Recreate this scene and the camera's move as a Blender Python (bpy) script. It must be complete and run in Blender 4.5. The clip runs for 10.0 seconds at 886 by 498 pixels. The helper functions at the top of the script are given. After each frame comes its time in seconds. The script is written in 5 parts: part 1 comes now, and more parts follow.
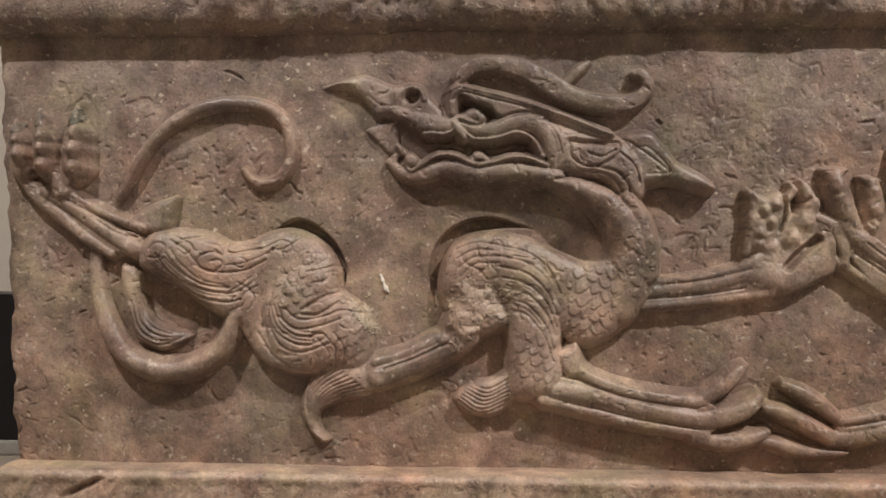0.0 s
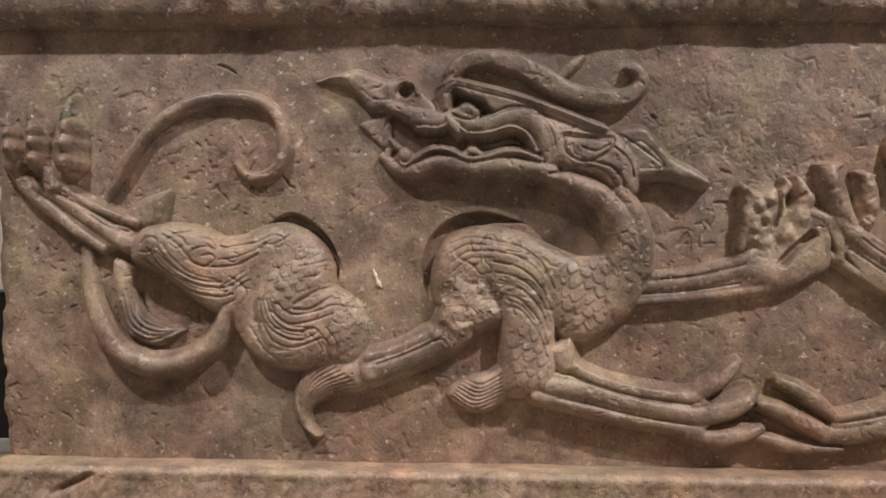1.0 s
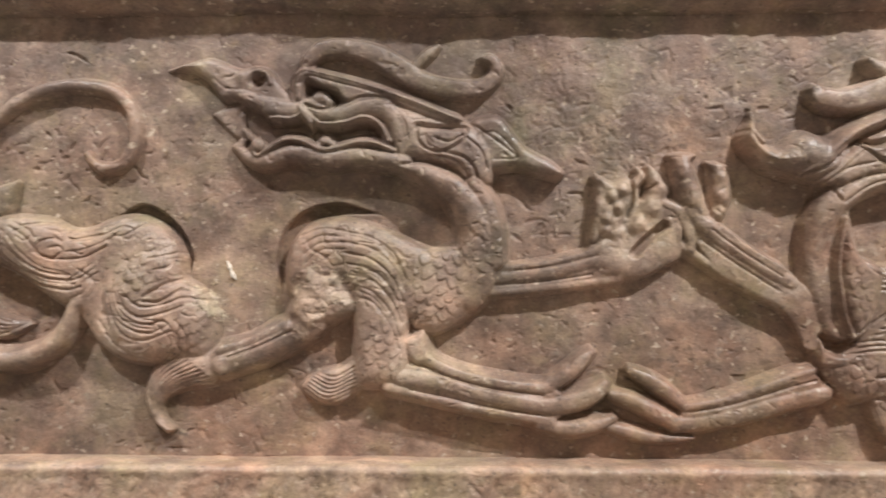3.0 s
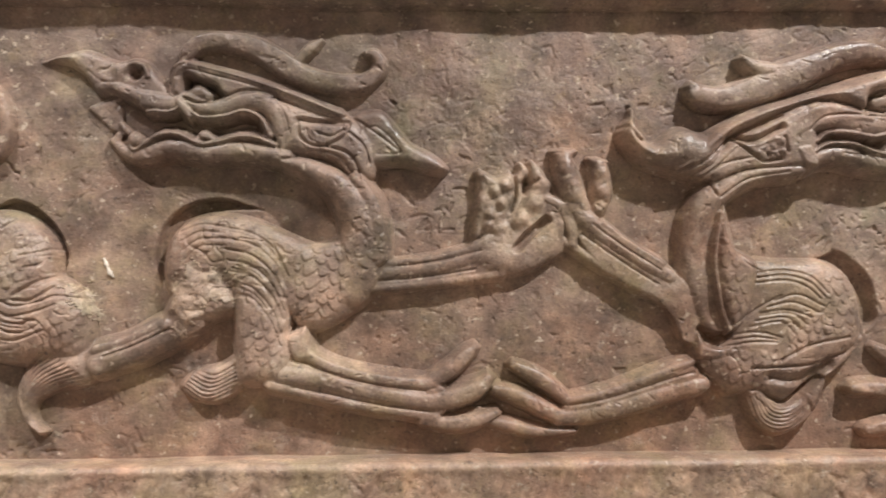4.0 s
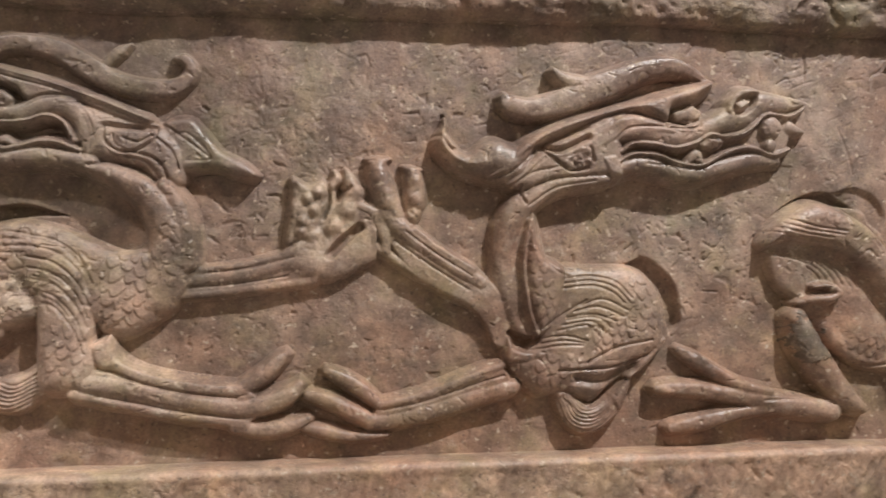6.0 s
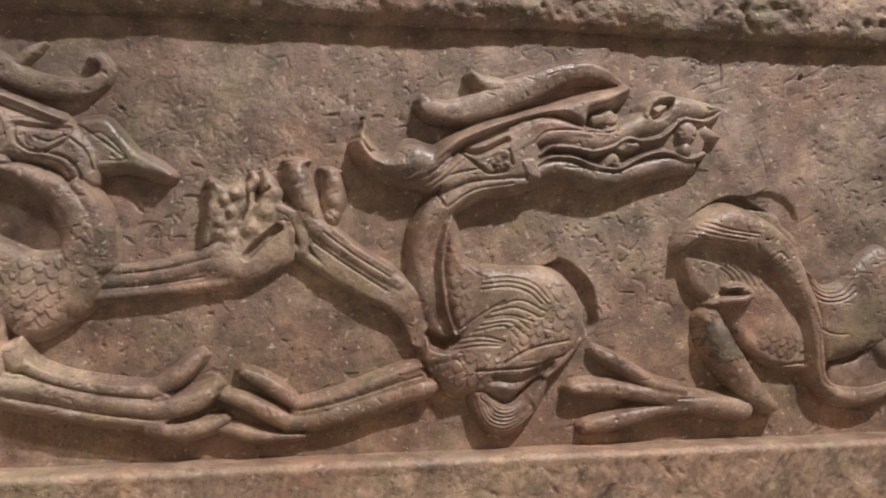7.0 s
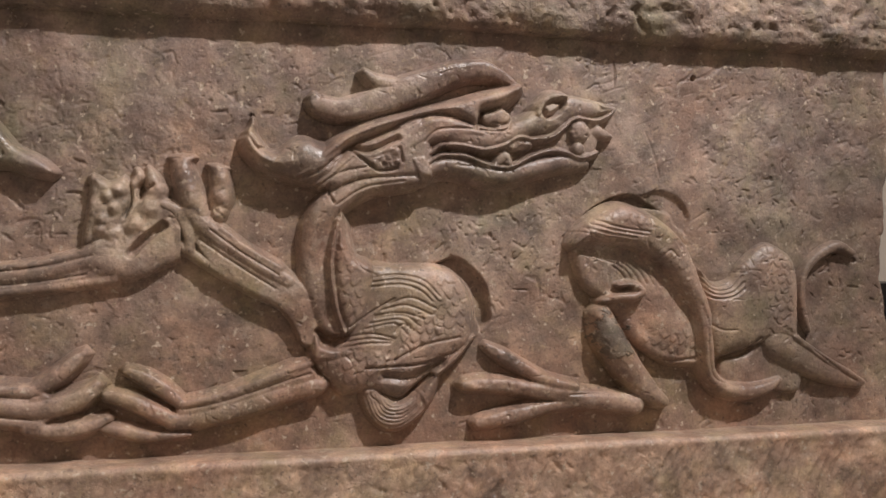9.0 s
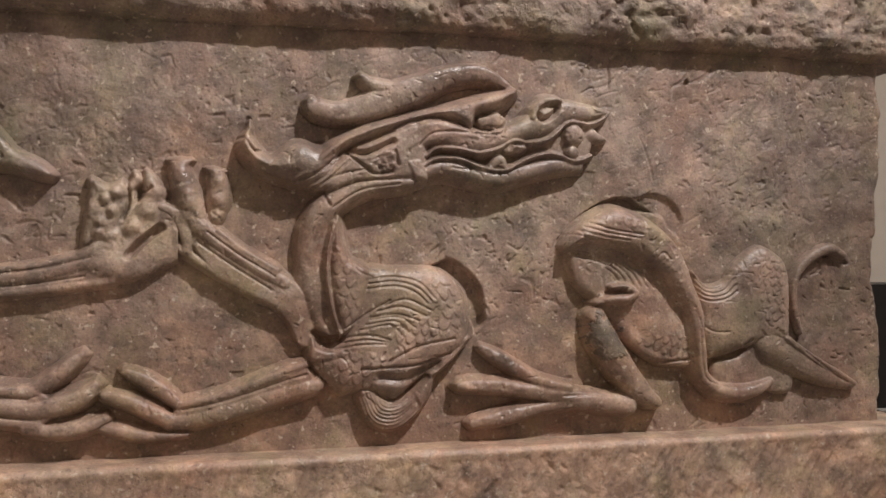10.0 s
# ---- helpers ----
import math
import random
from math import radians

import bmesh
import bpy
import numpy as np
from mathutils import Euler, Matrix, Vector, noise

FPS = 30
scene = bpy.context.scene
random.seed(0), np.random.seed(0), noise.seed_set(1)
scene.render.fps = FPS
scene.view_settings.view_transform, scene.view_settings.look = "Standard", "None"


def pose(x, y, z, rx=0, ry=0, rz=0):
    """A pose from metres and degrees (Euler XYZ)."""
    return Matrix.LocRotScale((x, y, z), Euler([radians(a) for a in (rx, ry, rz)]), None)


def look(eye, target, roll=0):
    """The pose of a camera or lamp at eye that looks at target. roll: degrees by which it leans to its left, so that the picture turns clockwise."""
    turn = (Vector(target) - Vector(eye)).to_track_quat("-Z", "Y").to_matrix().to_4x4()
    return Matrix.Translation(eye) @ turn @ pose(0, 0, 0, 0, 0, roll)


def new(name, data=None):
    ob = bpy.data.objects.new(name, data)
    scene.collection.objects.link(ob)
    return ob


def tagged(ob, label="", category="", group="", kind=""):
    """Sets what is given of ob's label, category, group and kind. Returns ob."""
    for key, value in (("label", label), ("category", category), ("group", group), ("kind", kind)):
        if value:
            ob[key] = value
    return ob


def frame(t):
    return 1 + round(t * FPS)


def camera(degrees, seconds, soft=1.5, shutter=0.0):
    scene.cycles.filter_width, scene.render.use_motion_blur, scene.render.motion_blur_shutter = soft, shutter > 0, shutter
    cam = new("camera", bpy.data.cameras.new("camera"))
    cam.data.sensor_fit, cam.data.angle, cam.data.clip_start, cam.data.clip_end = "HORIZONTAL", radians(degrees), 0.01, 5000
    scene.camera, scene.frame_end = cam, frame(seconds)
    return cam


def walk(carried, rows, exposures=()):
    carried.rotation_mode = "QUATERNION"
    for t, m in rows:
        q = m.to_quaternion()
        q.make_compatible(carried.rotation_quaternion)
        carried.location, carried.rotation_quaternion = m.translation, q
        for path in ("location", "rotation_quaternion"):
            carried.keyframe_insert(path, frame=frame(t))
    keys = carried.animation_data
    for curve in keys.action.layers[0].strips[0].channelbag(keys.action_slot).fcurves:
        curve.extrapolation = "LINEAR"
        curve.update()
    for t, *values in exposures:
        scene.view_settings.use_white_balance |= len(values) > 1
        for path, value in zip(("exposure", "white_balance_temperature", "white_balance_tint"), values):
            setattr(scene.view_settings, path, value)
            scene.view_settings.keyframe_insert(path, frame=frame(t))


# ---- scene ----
cam = camera(55.3, 10.0, soft=1.6, shutter=0.6)
PATH = [
    (0, (0.677, -1.113, 0.244), (0.589, 0.884, 0.317), 0.4),
    (0.5, (0.68, -1.108, 0.241), (0.594, 0.888, 0.314), 0.5),
    (1, (0.685, -1.107, 0.236), (0.598, 0.89, 0.312), 0.5),
    (1.5, (0.696, -1.107, 0.232), (0.622, 0.89, 0.31), 0.5),
    (2, (0.728, -1.102, 0.229), (0.658, 0.895, 0.312), 0.5),
    (2.5, (0.779, -1.097, 0.237), (0.701, 0.9, 0.298), 0.5),
    (3, (0.836, -1.095, 0.236), (0.816, 0.904, 0.294), 0.3),
    (4.5, (0.946, -1.091, 0.219), (1.104, 0.901, 0.3), -0.2),
    (5, (0.982, -1.102, 0.216), (1.182, 0.886, 0.308), -0.3),
    (5.5, (1.021, -1.11, 0.221), (1.26, 0.874, 0.31), -0.4),
    (6, (1.054, -1.117, 0.231), (1.345, 0.86, 0.302), -0.3),
    (7.5, (1.14, -1.145, 0.239), (1.543, 0.813, 0.298), -0.2),
    (8, (1.164, -1.15, 0.233), (1.595, 0.801, 0.302), -0.3),
    (8.5, (1.192, -1.154, 0.234), (1.636, 0.795, 0.296), -0.2),
    (9, (1.206, -1.158, 0.238), (1.669, 0.787, 0.292), -0.2),
    (9.5, (1.208, -1.16, 0.238), (1.672, 0.785, 0.286), -0.1),
    (10, (1.207, -1.17, 0.242), (1.675, 0.774, 0.294), -0.1),
]
walk(cam, [(t, look(eye, target, roll)) for t, eye, target, roll in PATH],
     exposures=[(0.0, -0.38, 6500, 10.5), (2.0, -0.4, 6500, 10.5), (2.5, -0.22, 6480, 10.2), (2.8, 0.02, 6350, 9.4), (3.0, 0.14, 6300, 8.8), (3.2, 0.16, 6320, 9), (4.5, -0.02, 6400, 9.5),
                (6.0, -0.06, 6420, 10), (6.2, -0.08, 6420, 10.2), (7.5, -0.3, 6480, 12.5), (10.0, -0.3, 6480, 13)])

# ---- world and lamps: a dim museum hall with two spotlights above and in front of the stone ----
world = bpy.data.worlds.new("hall_air")
scene.world = world
world.use_nodes = True
world.node_tree.nodes["Background"].inputs[0].default_value = (1.0, 0.9, 0.8, 1)
world.node_tree.nodes["Background"].inputs[1].default_value = 0.05


def spot(name, eye, target, watts, size, colour, radius):
    data = bpy.data.lights.new(name, "SPOT")
    data.energy, data.color, data.shadow_soft_size = watts, colour, radius
    data.spot_size, data.spot_blend = radians(size), 1.0
    ob = new(name, data)
    ob.matrix_world = look(eye, target)
    return ob


spot("track_spotlight", (-0.5, -1.8, 3.2), (0.13, 0, 0.14), 400, 29, (1.0, 0.95, 0.91), 0.05)
spot("track_spotlight", (2.7, -1.8, 3.2), (1.34, 0, 0.08), 630, 45, (1.0, 0.95, 0.91), 0.05)
# added lamp hidden behind the stone, no real fixture, brightens the white wall
spot("back_wall_fill", (1.1, 0.8, 3.5), (1.1, 2.3, 0.4), 420, 140, (1.0, 0.94, 0.88), 0.1)
# added overhead fill that lifts the shadows, not a fixture of the hall
ambient = bpy.data.lights.new("ambient_glow", "AREA")
ambient.shape, ambient.size, ambient.size_y, ambient.energy, ambient.color = "RECTANGLE", 4.5, 3.8, 74, (1.0, 0.87, 0.74)
new("ambient_fill", ambient).matrix_world = look((1.1, -0.7, 3.55), (1.1, -0.7, 0))


# ---- materials ----
def nodes_of(name):
    mat = bpy.data.materials.new(name)
    mat.use_nodes = True
    return mat, mat.node_tree.nodes, mat.node_tree.links, mat.node_tree.nodes["Principled BSDF"]


def noise_node(n, l, coord, scale, detail=4.0, rough=0.6, stretch=(1, 1, 1), shift=(0, 0, 0)):
    mapping = n.new("ShaderNodeMapping")
    mapping.inputs["Scale"].default_value = stretch
    mapping.inputs["Location"].default_value = shift
    tex = n.new("ShaderNodeTexNoise")
    tex.inputs["Scale"].default_value, tex.inputs["Detail"].default_value = scale, detail
    tex.inputs["Roughness"].default_value = rough
    l.new(coord, mapping.inputs["Vector"])
    l.new(mapping.outputs[0], tex.inputs["Vector"])
    return tex.outputs[0]


def ramp(n, l, value, stops):
    node = n.new("ShaderNodeValToRGB")
    while len(node.color_ramp.elements) < len(stops):
        node.color_ramp.elements.new(0.5)
    for e, (pos, col) in zip(node.color_ramp.elements, stops):
        e.position = pos
        e.color = (*col, 1) if len(col) == 3 else col
    l.new(value, node.inputs[0])
    return node.outputs[0]


def mix(n, l, factor, a, b, mode="MIX"):
    node = n.new("ShaderNodeMix")
    node.data_type, node.blend_type = "RGBA", mode
    for value, socket in ((factor, node.inputs[0]), (a, node.inputs[6]), (b, node.inputs[7])):
        if isinstance(value, (float, int)):
            socket.default_value = value
        elif isinstance(value, tuple):
            socket.default_value = (*value, 1)
        else:
            l.new(value, socket)
    return node.outputs[2]


def grey(v):
    return (v, v, v)


def stone_material(name, tones, bump=0.5, gloss=0.5, chisel=0.0, spots=1.0, dark_patches=()):
    """Weathered brown stone: broad patches, small blotches, pale flecks, dark stains, pits and grain."""
    mat, n, l, bsdf = nodes_of(name)
    coord = n.new("ShaderNodeTexCoord").outputs["Object"]
    patch = noise_node(n, l, coord, 4.2, 5, 0.62)
    blotch = noise_node(n, l, coord, 19, 6, 0.65, shift=(3, 1, 2))
    grain = noise_node(n, l, coord, 260, 3, 0.6)
    col = ramp(n, l, patch, [(0.36, tones[0]), (0.46, tones[1]), (0.56, tones[2]), (0.68, tones[3])])
    tint = ramp(n, l, blotch, [(0.30, (0.42, 0.39, 0.38)), (0.42, (0.78, 0.76, 0.76)), (0.54, (1.12, 1.1, 1.06)), (0.68, (1.7, 1.66, 1.54))])
    col = mix(n, l, 0.85, col, tint, "MULTIPLY")
    veil = ramp(n, l, noise_node(n, l, coord, 11, 5, 0.6, shift=(4, 6, 8)), [(0.36, (1.05, 0.965, 0.95)), (0.5, (1.0, 1.0, 1.02)), (0.64, (0.95, 1.02, 0.92))])
    col = mix(n, l, 0.9, col, veil, "MULTIPLY")
    # ruddy earth staining low down, greyer weathering above, with a wandering border
    split = n.new("ShaderNodeSeparateXYZ")
    l.new(coord, split.inputs[0])
    wander = n.new("ShaderNodeMath")
    wander.operation = "MULTIPLY_ADD"
    l.new(noise_node(n, l, coord, 5.5, 6, 0.65, shift=(6, 2, 5)), wander.inputs[0])
    wander.inputs[1].default_value = 0.9
    l.new(split.outputs["Z"], wander.inputs[2])
    zone = ramp(n, l, wander.outputs[0], [(0.38, (1.05, 0.98, 0.93)), (0.62, (1.01, 0.995, 0.975)), (0.78, (0.985, 1.005, 1.01)), (0.95, (0.955, 1.0, 1.06))])
    col = mix(n, l, 1.0, col, zone, "MULTIPLY")
    moss = ramp(n, l, noise_node(n, l, coord, 8.5, 6, 0.7, shift=(12, 7, 3)), [(0.54, grey(0.0)), (0.64, grey(0.5))])
    col = mix(n, l, moss, col, mix(n, l, 1.0, col, (0.86, 0.98, 0.8), "MULTIPLY"))
    pale = ramp(n, l, noise_node(n, l, coord, 16, 7, 0.75, shift=(15, 4, 9)), [(0.58, grey(0.0)), (0.63, grey(0.38))])
    col = mix(n, l, pale, col, (0.43, 0.36, 0.30))
    stain = noise_node(n, l, coord, 7.5, 7, 0.7, shift=(9, 4, 7))
    dark = ramp(n, l, stain, [(0.55, grey(0.0)), (0.66, grey(0.6))])
    col = mix(n, l, dark, col, (0.085, 0.07, 0.062))
    ochre = ramp(n, l, noise_node(n, l, coord, 34, 5, 0.7, shift=(5, 8, 1)), [(0.56, grey(0.0)), (0.70, grey(0.5 * spots))])
    col = mix(n, l, ochre, col, (0.40, 0.3, 0.19))
    fleck = ramp(n, l, noise_node(n, l, coord, 95, 3, 0.55, shift=(2, 2, 6)), [(0.63, grey(0.0)), (0.69, grey(0.85 * spots))])
    col = mix(n, l, fleck, col, (0.52, 0.43, 0.34))
    crust = ramp(n, l, noise_node(n, l, coord, 42, 6, 0.72, shift=(8, 3, 2)), [(0.61, grey(0.0)), (0.68, grey(0.6 * spots))])
    col = mix(n, l, crust, col, (0.47, 0.39, 0.30))
    mud = ramp(n, l, noise_node(n, l, coord, 27, 6, 0.7, shift=(1, 5, 9)), [(0.33, grey(0.65)), (0.42, grey(0.0))])
    col = mix(n, l, mud, col, (0.15, 0.105, 0.08))
    speck = ramp(n, l, noise_node(n, l, coord, 130, 3, 0.6, shift=(7, 1, 3)), [(0.30, grey(0.6)), (0.37, grey(0.0))])
    col = mix(n, l, speck, col, (0.07, 0.055, 0.05))
    col = mix(n, l, 0.45, col, ramp(n, l, grain, [(0.3, grey(0.6)), (0.7, grey(1.35))]), "MULTIPLY")
    for place, size, strength in dark_patches:  # darker, greyer patches with a ragged, soft border
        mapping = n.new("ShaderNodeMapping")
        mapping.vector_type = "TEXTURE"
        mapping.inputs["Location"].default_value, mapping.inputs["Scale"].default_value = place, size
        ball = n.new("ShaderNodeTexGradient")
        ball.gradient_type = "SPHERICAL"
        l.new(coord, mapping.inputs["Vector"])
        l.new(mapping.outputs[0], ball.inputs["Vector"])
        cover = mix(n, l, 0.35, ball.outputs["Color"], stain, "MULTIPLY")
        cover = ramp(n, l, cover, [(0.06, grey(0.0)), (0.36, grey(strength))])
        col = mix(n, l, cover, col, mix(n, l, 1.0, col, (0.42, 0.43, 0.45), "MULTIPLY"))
    l.new(col, bsdf.inputs["Base Color"])
    rough = ramp(n, l, blotch, [(0.3, grey(gloss - 0.1)), (0.7, grey(gloss + 0.2))])
    l.new(rough, bsdf.inputs["Roughness"])
    bsdf.inputs["Specular IOR Level"].default_value = 0.45
    height = mix(n, l, 0.5, noise_node(n, l, coord, 70, 6, 0.68), grain)
    pits = ramp(n, l, noise_node(n, l, coord, 120, 2, 0.5, shift=(1, 9, 4)), [(0.30, grey(0.0)), (0.40, grey(1.0))])
    height = mix(n, l, 0.6, height, pits, "MULTIPLY")
    if chisel:
        strokes = noise_node(n, l, coord, 60, 4, 0.6, stretch=(1.0, 1.0, 0.16))
        height = mix(n, l, chisel, height, strokes, "MIX")
    node = n.new("ShaderNodeBump")
    node.inputs["Strength"].default_value, node.inputs["Distance"].default_value = bump, 0.004
    l.new(height, node.inputs["Height"])
    l.new(node.outputs[0], bsdf.inputs["Normal"])
    return mat


def plain_material(name, colour, rough, scale=30, amount=0.12, bump=0.05):
    mat, n, l, bsdf = nodes_of(name)
    coord = n.new("ShaderNodeTexCoord").outputs["Object"]
    value = noise_node(n, l, coord, scale, 5, 0.6)
    low, high = 1 - amount, 1 + amount
    col = mix(n, l, 1.0, colour, ramp(n, l, value, [(0.3, grey(low)), (0.7, grey(high))]), "MULTIPLY")
    l.new(col, bsdf.inputs["Base Color"])
    bsdf.inputs["Roughness"].default_value = rough
    node = n.new("ShaderNodeBump")
    node.inputs["Strength"].default_value, node.inputs["Distance"].default_value = bump, 0.003
    l.new(value, node.inputs["Height"])
    l.new(node.outputs[0], bsdf.inputs["Normal"])
    return mat


# grime round the horned head, darker grey patches over the crouching dragon's rump and low under the haunch
DARK_PATCHES = [((0.74, 0.0, 0.42), (0.3, 0.6, 0.18), 0.45), ((2.08, 0.0, 0.24), (0.22, 0.6, 0.34), 0.6), ((0.35, 0.0, 0.06), (0.2, 0.6, 0.09), 0.55)]
PANEL = stone_material("panel_stone", [(0.30, 0.206, 0.156), (0.25, 0.177, 0.138), (0.32, 0.235, 0.187), (0.36, 0.275, 0.22)], 0.36, 0.55, 0.0, 1.15, DARK_PATCHES)
CARVED = stone_material("carved_stone", [(0.30, 0.203, 0.155), (0.27, 0.197, 0.156), (0.33, 0.246, 0.198), (0.37, 0.286, 0.232)], 0.3, 0.38, 0.0, 0.9, DARK_PATCHES)
ROUGH = stone_material("rough_stone", [(0.26, 0.172, 0.128), (0.28, 0.2, 0.152), (0.25, 0.184, 0.145), (0.35, 0.265, 0.205)], 0.9, 0.6, 0.0, 1.2)
TOOLED = stone_material("tooled_stone", [(0.37, 0.25, 0.19), (0.37, 0.275, 0.215), (0.34, 0.265, 0.21), (0.41, 0.315, 0.25)], 0.7, 0.42, 0.3, 1.0)
FRESH = plain_material("fresh_broken_stone", (0.72, 0.66, 0.58), 0.7, 80, 0.15, 0.3)
PALE = stone_material("scraped_stone", [(0.42, 0.34, 0.27), (0.38, 0.29, 0.22), (0.45, 0.37, 0.3), (0.5, 0.42, 0.35)], 0.6, 0.6)
DARK = stone_material("stained_and_shaded_stone", [(0.14, 0.115, 0.095), (0.19, 0.15, 0.12), (0.13, 0.11, 0.092), (0.25, 0.19, 0.15)], 0.5, 0.5)
WHITE = plain_material("white_wall_paint", (0.78, 0.74, 0.69), 0.7, 12, 0.03)
BLACK = plain_material("black_painted_board", (0.012, 0.012, 0.016), 0.45, 20, 0.2)
FLOORING = plain_material("grey_stone_flooring", (0.32, 0.29, 0.26), 0.4, 6, 0.15)
STEEL = plain_material("brushed_steel", (0.5, 0.5, 0.5), 0.35, 60, 0.1)


# ---- mesh helpers ----
def mesh_object(name, verts, quads, material, parent=None, label="", smooth=True):
    me = bpy.data.meshes.new(name)
    verts, quads = np.asarray(verts, np.float32), np.asarray(quads, np.int32)
    me.vertices.add(len(verts))
    me.vertices.foreach_set("co", verts.ravel())
    me.loops.add(quads.size)
    me.loops.foreach_set("vertex_index", quads.ravel())
    me.polygons.add(len(quads))
    me.polygons.foreach_set("loop_start", np.arange(0, quads.size, 4, dtype=np.int32))
    me.polygons.foreach_set("loop_total", np.full(len(quads), 4, np.int32))
    me.polygons.foreach_set("use_smooth", np.full(len(quads), smooth))
    me.update(calc_edges=True)
    me.validate()
    me.materials.append(material)
    ob = new(name, me)
    ob.parent = parent
    return tagged(ob, label)


def block(name, x0, x1, y0, y1, z0, z1, material, parent=None, label="", bevel=0.004):
    bm = bmesh.new()
    m = Matrix.Translation(((x0 + x1) / 2, (y0 + y1) / 2, (z0 + z1) / 2)) @ Matrix.Diagonal((x1 - x0, y1 - y0, z1 - z0, 1))
    bmesh.ops.create_cube(bm, size=1, matrix=m)
    if bevel:
        bmesh.ops.bevel(bm, geom=bm.edges[:], offset=bevel, segments=2, affect="EDGES")
    me = bpy.data.meshes.new(name)
    bm.to_mesh(me)
    bm.free()
    me.materials.append(material)
    ob = new(name, me)
    ob.parent = parent
    return tagged(ob, label)


def lattice(x, y, seed):
    """Smooth value noise from -1 to 1 at the coordinates x, y, one cell a unit."""
    table = np.random.default_rng(seed).uniform(-1, 1, (256, 256)).astype(np.float32)
    xi, yi = np.floor(x).astype(int), np.floor(y).astype(int)
    fx, fy = x - xi, y - yi
    fx, fy = fx * fx * (3 - 2 * fx), fy * fy * (3 - 2 * fy)
    a, b = table[yi % 256, xi % 256], table[yi % 256, (xi + 1) % 256]
    c, d = table[(yi + 1) % 256, xi % 256], table[(yi + 1) % 256, (xi + 1) % 256]
    return (a * (1 - fx) + b * fx) * (1 - fy) + (c * (1 - fx) + d * fx) * fy


def fractal(x, y, cell, octaves, seed, gain=0.55):
    total, amp = 0, 1.0
    for k in range(octaves):
        total = total + amp * lattice(x / cell + 17.3 * k, y / cell + 9.1 * k, seed + k)
        cell, amp = cell / 2.1, amp * gain
    return total


def pits(x, y, cell, seed, share):
    """Scattered hollows of uneven depth: 0 on sound stone, up to 1 in a pit."""
    bend = 1.6 * cell
    u, v = x + bend * lattice(x / (2.7 * cell), y / (2.7 * cell), seed + 1), y + bend * lattice(x / (2.7 * cell) + 50, y / (2.7 * cell), seed + 2)
    rare = 0.25 * fractal(x, y, 0.12, 2, seed + 3)
    return np.clip((lattice(u / cell, v / cell, seed) - share - rare) / (1 - share), 0, 1) ** 0.8


def smooth_curve(points, steps=8, closed=False):
    p = np.array(points, float)
    if len(p) == 1:
        return np.vstack([p, p + 1e-5])
    q = np.vstack([p[-1], p, p[0], p[1]]) if closed else np.vstack([2 * p[0] - p[1], p, 2 * p[-1] - p[-2]])
    out = []
    for i in range(1, len(q) - 2):
        for t in np.arange(steps) / steps:
            a, b, c, d = q[i - 1], q[i], q[i + 1], q[i + 2]
            out.append(0.5 * (2 * b + (c - a) * t + (2 * a - 5 * b + 4 * c - d) * t * t + (3 * b - a - 3 * c + d) * t ** 3))
    if not closed:
        out.append(p[-1])
    return np.array(out)


